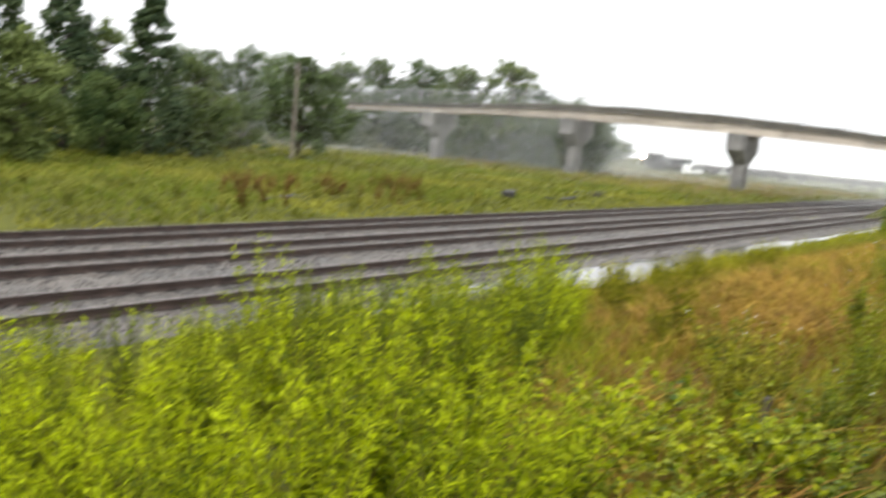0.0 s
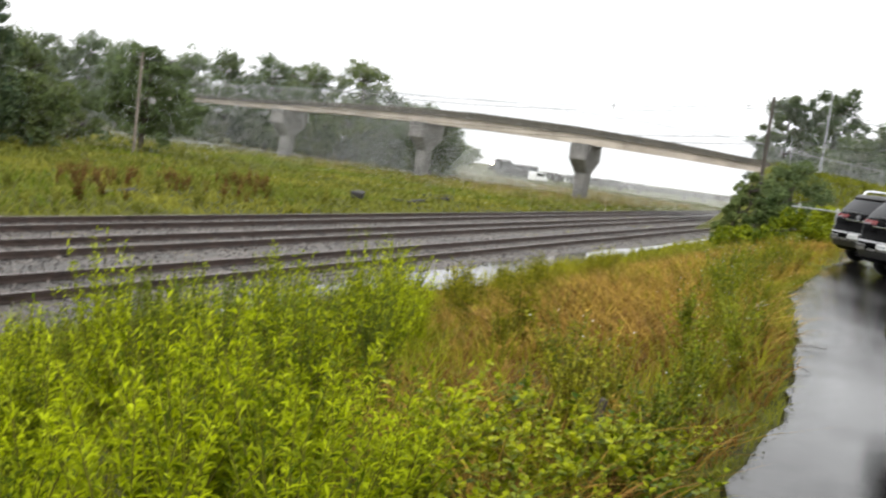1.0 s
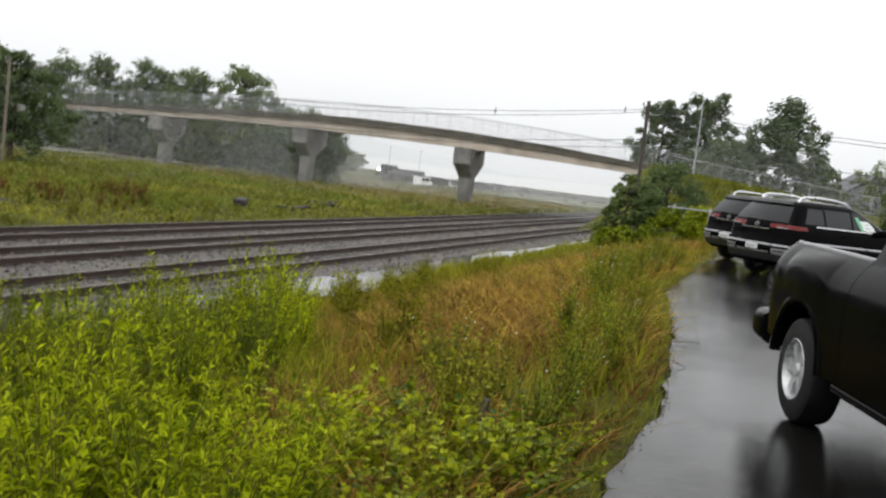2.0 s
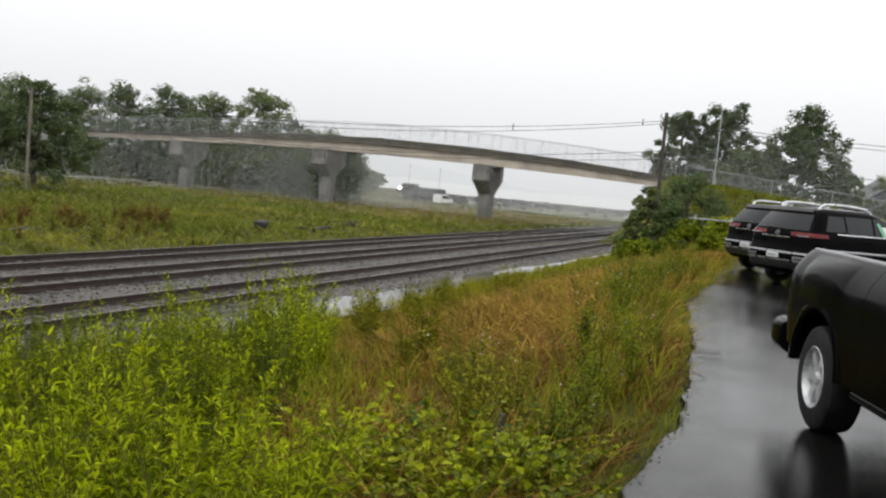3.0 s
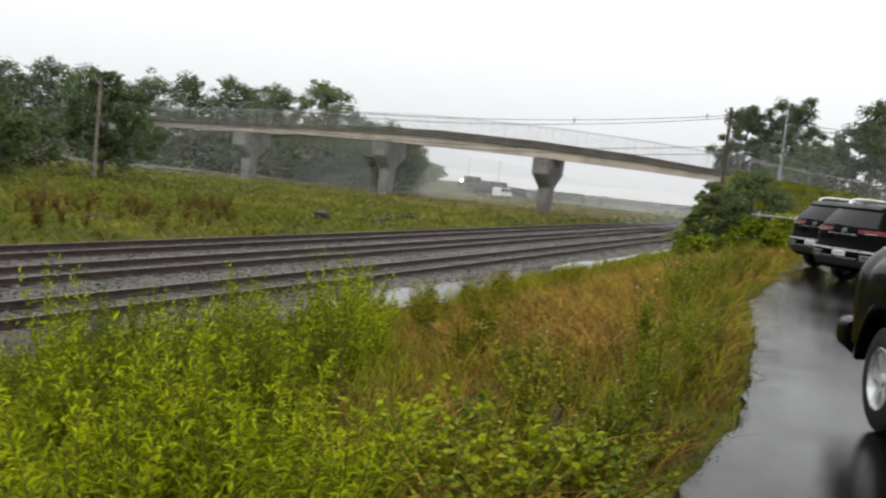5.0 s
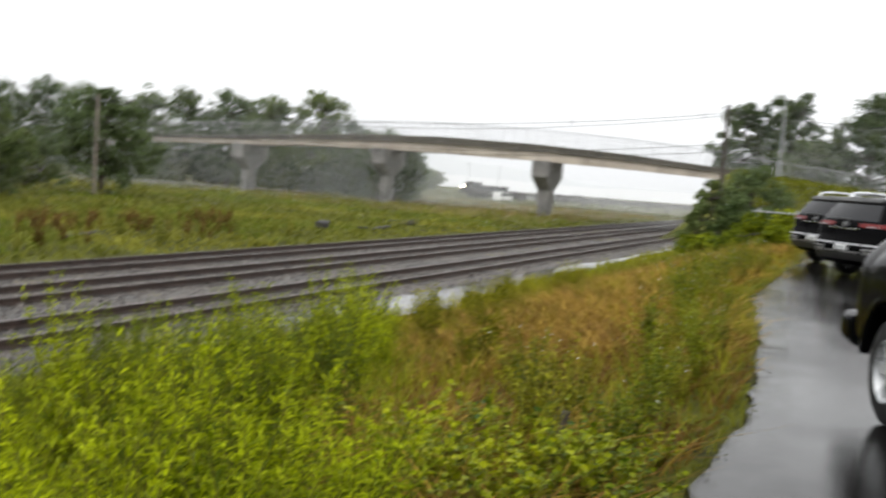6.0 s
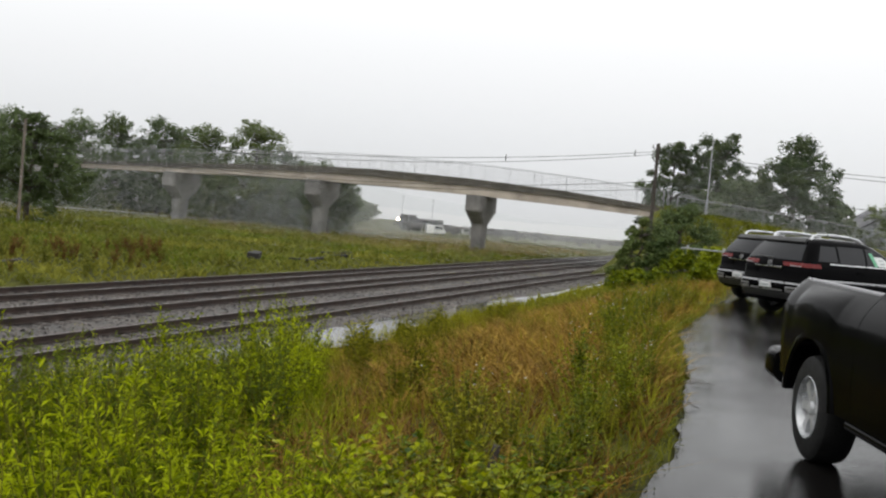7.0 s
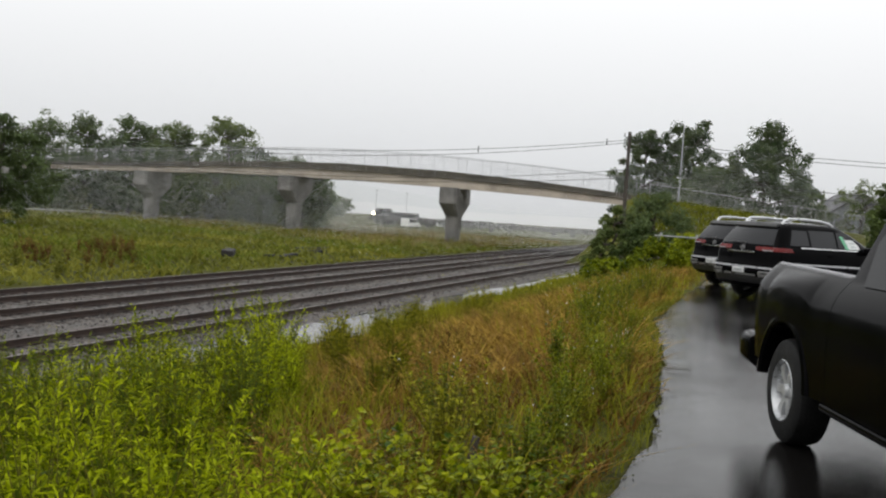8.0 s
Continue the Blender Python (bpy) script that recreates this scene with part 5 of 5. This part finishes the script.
short = [weed("short_weed", "bright green leafy weed growing near the asphalt", 310 + i, 0.9, 18, 0.1, 0.12, 54, 0.46, LEAF_WEED, "short weeds on the bank", 0, False) for i in range(3)]
plant_out(short, spots_in(60, -5.2, -1.5, -1.5, 5.2, 36, lambda x, y: bearing(x, y) > 26 + 4 * patch(x, y, 0.6, 1) and 3.0 < math.hypot(x, y) < 5.2, 0.36), 48, (0.75, 1.12))
dark = [weed("dark_weed", "dark green bushy weed with fine leaves", 320 + i, 1.0, 18, 0.075, 0.18, 50, 0.55, LEAF_DARKWEED, "dark weeds on the bank", 0, False) for i in range(3)]
plant_out(dark, spots_in(26, -8.5, -4.4, 9, 15.5, 32, lambda x, y: 27.5 < bearing(x, y) < 37, 0.55), 42, (0.85, 1.15))
vine = [weed("broadleaf_weed", ("low yellow-green weed with broad leaves", "low dark green weed with broad leaves")[i == 3], 340 + i, 0.42, 10, 0.082, 0.42, 20, 0.42, (LEAF_VINE, LEAF_VINE, LEAF_VINE, LEAF_MID)[i], "broad-leaved weeds") for i in range(4)]
plant_out(vine, spots_in(70, -4.4, -0.9, 2.6, 9.2, 33, lambda x, y: bearing(x, y) < 25 and math.hypot(x, y) < 6.0 + 0.9 * patch(x, y, 0.7, 3), 0.26), 43, (0.6, 1.15))
daisy = [weed("flowering_weed", "bushy green weed with small white flowers by the asphalt", 360 + i, 0.75, 16, 0.07, 0.24, 40, 0.40, (LEAF_GRASS, LEAF_MID, LEAF_MID)[i], "white-flowered weeds", 7, False) for i in range(3)]
plant_out(daisy, spots_in(46, -3.6, -0.9, 6.0, 24, 34, lambda x, y: lot_edge(y) - 0.38 > x > lot_edge(y) - 1.2 - 0.5 * patch(x, y, 0.6, 9), 0.36), 44, (0.5, 1.15))
bushy = [weed("bushy_weed", "dense dark green weed bush at the asphalt's edge", 370 + i, 0.95, 20, 0.075, 0.3, 46, 0.5, LEAF_MID, "dense weed bushes", 5, False) for i in range(2)]
plant_out(bushy, [(-1.55, 8.3), (-1.85, 10.8), (-1.5, 9.6), (-2.5, 7.7), (-2.2, 13.2), (-1.35, 6.9), (-1.3, 5.8), (-2.35, 15.6), (-2.5, 18.5)], 49, (0.55, 0.9))
scrub = [weed("scrub_weed", ("green weed tangled in the dry bank", "brown seeded weed on the bank", "straw-coloured dead weed on the bank", "low withered weed on the bank")[i % 4], 380 + i, (0.55, 0.6, 0.5, 0.38)[i % 4], 10, 0.06, (0.2, 0.14, 0.24, 0.34)[i % 4], 26, 0.36, (LEAF_GRASS, LEAF_RUSSET, LEAF_STRAW, LEAF_STRAW)[i % 4], "scrub weeds on the bank", 0, False) for i in range(8)]
plant_out(scrub, spots_in(250, -9.8, -1.2, 5.5, 44, 35, lambda x, y: bearing(x, y) < 28, 0.4), 45, (0.55, 1.15))
# tufts of tall green grass near the water, and olive clumps in the hollow
tuft = [weed("grass_tuft", "tall olive-green grass tuft on the bank", 395 + i, 0.8, 16, 0.2, 0.05, 14, 0.3, LEAF_GRASS, "grass tufts on the bank", 0, False) for i in range(3)]
plant_out(tuft, spots_in(70, -11.4, -3.5, 8, 34, 50, lambda x, y: x < -8.6 or 19 < bearing(x, y) < 29, 0.55), 51, (0.7, 1.3))
# crumbs of broken asphalt and dead leaves along the ragged edge
rngc = np.random.default_rng(53)
n = 420
cy = rngc.uniform(4.5, 22, n)
cx = np.array([lot_edge(y) for y in cy]) + np.abs(rngc.normal(0, 0.045, n)) - 0.04
size = rngc.uniform(0.004, 0.014, n)
crumb = rngc.normal(size=(n, 5, 3)) * 0.25 + np.array([[1, 0, 0], [-0.5, 0.87, 0], [-0.5, -0.87, 0], [0, 0, 0.7], [0, 0, -0.3]])
v = (np.stack([cx, cy, 0.002 + size * 0.2], 1)[:, None, :] + crumb * size[:, None, None]).reshape(-1, 3)
b0 = np.arange(n) * 5
f = np.concatenate([np.stack([b0 + i, b0 + j, b0 + 3], 1) for i, j in ((0, 1), (1, 2), (2, 0))])
tagged(new("asphalt_crumbs", mesh_from("asphalt_crumbs", v.tolist(), f.tolist(), [SOIL])), "dark crumbs and leaf litter along the asphalt's edge", "litter", kind="stuff")
# twigs and dead stalks lying on the asphalt's edge
rngt = random.Random(52)
for k in range(4):
    y = 8.2 + k * 1.3 + rngt.uniform(-0.2, 0.2)
    x = lot_edge(y) + rngt.uniform(0.02, 0.16)
    bm = bmesh.new()
    pipe(bm, [(0, 0, 0.0), (0.08, 0.03, 0.02), (0.17, 0.01, 0.03 + 0.1 * (k % 3 == 0)), (0.27, 0.05, 0.02 + 0.2 * (k % 3 == 0))], 0.0035, 5)
    ob = tagged(part("twig", bm, WOODPOLE), "dark wet twig lying at the asphalt's edge", "twig", "twigs at the asphalt's edge")
    ob.matrix_basis = pose(x, y, 0.004, 0, 0, rngt.uniform(0, 360))

lumps = [weed("meadow_weed", ("yellow-green bushy weed in the meadow", "olive-green bushy weed in the meadow", "rust-brown bushy weed in the meadow")[i], 400 + i, 0.85, 9, 0.13, 0.24, 20, 0.5, (LEAF_MEADOW, LEAF_SWARD, LEAF_RUSTY)[i], "bushy weeds in the meadow", 0, False) for i in range(3)]
plant_out(lumps[:2], spots_in(170, -62, -25.5, 14, 92, 38, lambda x, y: patch(x, y, 0.09, 5) > -0.15, 1.0), 46, (0.6, 1.35))
plant_out(lumps[2:], spots_in(60, -36, -26.5, 24, 46, 39, lambda x, y: 35.5 < bearing(x, y) < 47 and patch(x, y, 0.3, 6) > -0.1, 0.55), 47, (0.7, 1.3))

RUBBLE = surface("wet_dark_concrete", (0.012, 0.011, 0.010), (0.03, 0.028, 0.026), 0.8, 2, 12, 0.4)
# low dark slabs lying in the meadow
for x, y, s in ((-27.5, 46.6, 0.32), (-27.9, 47.6, 0.25)):
    bm = bmesh.new()
    box(bm, -s, s, -0.3, 0.3, 0, 0.34, 0.05)
    ob = tagged(part("concrete_block", bm, RUBBLE), "dark wet concrete block lying in the grass", "concrete block", "blocks in the meadow")
    ob.matrix_basis = pose(x, y, ground_z(x, y) + 0.1, 4, 3, 25)
# discarded sleepers sunk in the grass beside the far track
old_bm = bmesh.new()
box(old_bm, -1.25, 1.25, -0.12, 0.12, 0.0, 0.2, 0.02)
old = tagged(part("discarded_sleeper", old_bm, RUBBLE), "rotten dark sleeper lying in the grass", "sleeper", "discarded sleepers")
old.matrix_basis = pose(-27.0, 51.5, ground_z(-27.0, 51.5) - 0.02, 2, 3, 78)
for x, y, a in ((-27.4, 53.6, 95), (-28.3, 58.6, 70), (-28.6, 30.0, 100), (-29.8, 61.4, 60)):
    copy_thing(old, pose(x, y, ground_z(x, y) - 0.03, 3, -2, a))
# steel guard rail at the lot's far end
guard = tagged(empty("guard_rail", pose(-5.4, 48.0, 0, 0, 0, 3)), "pale galvanised guard rail beyond the parked cars", "guard rail")
bm = bmesh.new()
prism(bm, [(0.0, 0.0), (0.02, 0.02), (0.0, 0.035), (0.02, 0.05), (0.0, 0.07), (-0.02, 0.07), (-0.02, 0.0)], 0, 5.6)
beam = part("beam", bm, GALV, guard)
beam.matrix_basis = pose(0, 0, 0.93, 0, 0, -90)
for k in range(4):
    bm = bmesh.new()
    box(bm, -0.05, 0.05, 0.03, 0.13, -0.9, 1.12, 0.01)
    post = part("post", bm, GALV, guard)
    post.location.x = 0.3 + k * 1.65
# old stake among the vines
bm = bmesh.new()
tube(bm, (0, 0, -0.2), (0.08, 0.03, 0.3), 0.035, 0.025, 7)
stake = tagged(part("stake", bm, WOODPOLE), "short rotten wooden stake among weeds", "stake")
stake.matrix_basis = pose(*polar(16.5, 5.9), ground_z(*polar(16.5, 5.9)))

# ballast stones
rng = np.random.default_rng(77)
n = 26000
sx, sy = rng.uniform(-24.6, -13.1, n), 6 + 75 * rng.uniform(0, 1, n) ** 1.5
keep = np.ones(n, bool)
for tx, _ in TRACKS:
    keep &= np.abs(np.abs(sx - tx) - 0.755) > 0.1
sx, sy = sx[keep], sy[keep]
n = len(sx)
r = rng.uniform(0.025, 0.06, n)
c = np.stack([sx, sy, np.full(n, -2.19)], 1)
tet = rng.normal(size=(n, 5, 3)) * 0.25 + np.array([[1, 0, 0], [-0.5, 0.87, 0], [-0.5, -0.87, 0], [0, 0, 0.9], [0, 0, -0.6]])
v = (c[:, None, :] + tet * r[:, None, None]).reshape(-1, 3)
b0 = np.arange(n) * 5
f = np.concatenate([np.stack([b0 + i, b0 + j, b0 + 3], 1) for i, j in ((0, 1), (1, 2), (2, 0))])
tagged(new("ballast", mesh_from("ballast", v.tolist(), f.tolist(), [STONE])), "loose grey ballast stones between the rails", "gravel", kind="stuff")

# ---- rain hanging in the air: countless drops, thickening beyond the bridge ----
DROP = leaf_material("rain_drops", (0.90, 0.91, 0.92), (0.94, 0.95, 0.96), 0.5, 0.9)


def rain(n, d0, d1, rise, size, seed, az_mid=24.0, az_spread=0.0, z0=-2.3):
    """Flecks of spray between two distances, thinning upwards and, where a spread is given, to both sides."""
    rng = np.random.default_rng(seed)
    az = np.radians(rng.normal(az_mid, az_spread, n) if az_spread else rng.uniform(-14, 62, n))
    dist = np.sqrt(rng.uniform(d0 ** 2, d1 ** 2, n)) / (np.cos(az) if az_spread else 1.0)
    z = z0 + rise * np.abs(rng.normal(0, 1, n))
    c = np.stack([-dist * np.sin(az), dist * np.cos(az), z], 1)
    up = rng.normal(size=(n, 3)) * 0.55 + np.array([0, 0, 1.0])
    way = np.cross(up, rng.normal(size=(n, 3)))
    way /= np.linalg.norm(way, axis=1, keepdims=True)
    oth = np.cross(up, way)
    oth /= np.linalg.norm(oth, axis=1, keepdims=True)
    v = np.stack([c - way * size / 2, c + oth * size, c + way * size / 2], 1).reshape(-1, 3)
    b0 = np.arange(n) * 3
    return mesh_from("rain_mist", v.tolist(), np.stack([b0, b0 + 1, b0 + 2], 1).tolist(), [DROP])


tagged(new("rain_mist", rain(50000, 44, 52, 5.0, 0.024, 55, 55.0, 5.0)), "fine rain hanging before the conifers", "rain", kind="stuff")
tagged(new("rain_mist", rain(60000, 62, 93, 4.5, 0.034, 51)), "fine rain hanging over the meadow", "rain", kind="stuff")
tagged(new("rain_mist", rain(330000, 99, 111, 5.8, 0.04, 52)), "rain mist in front of the wood", "rain", kind="stuff")
tagged(new("rain_mist", rain(170000, 97, 107, 4.8, 0.038, 54, 26.0, 3.6)), "thick rain mist under the bridge", "rain", kind="stuff")
tagged(new("rain_mist", rain(140000, 101, 108, 6.5, 0.028, 56, 2.5, 4.5)), "rain mist before the tall trees", "rain", kind="stuff")
tagged(new("rain_mist", rain(70000, 200, 222, 4.5, 0.085, 53, 12.5, 4.5, -4.0)), "dense rain mist over the yard", "rain", kind="stuff")


def motions():
    """The locomotive backs slowly along the yard."""
    heading = radians(LOCO_TURN + 90)
    walk(loco, [(float(k), pose(lx0 - 0.375 * k * math.cos(heading), ly0 - 0.375 * k * math.sin(heading), LOCO_Z, 0, 0, LOCO_TURN)) for k in range(9)])


motions()
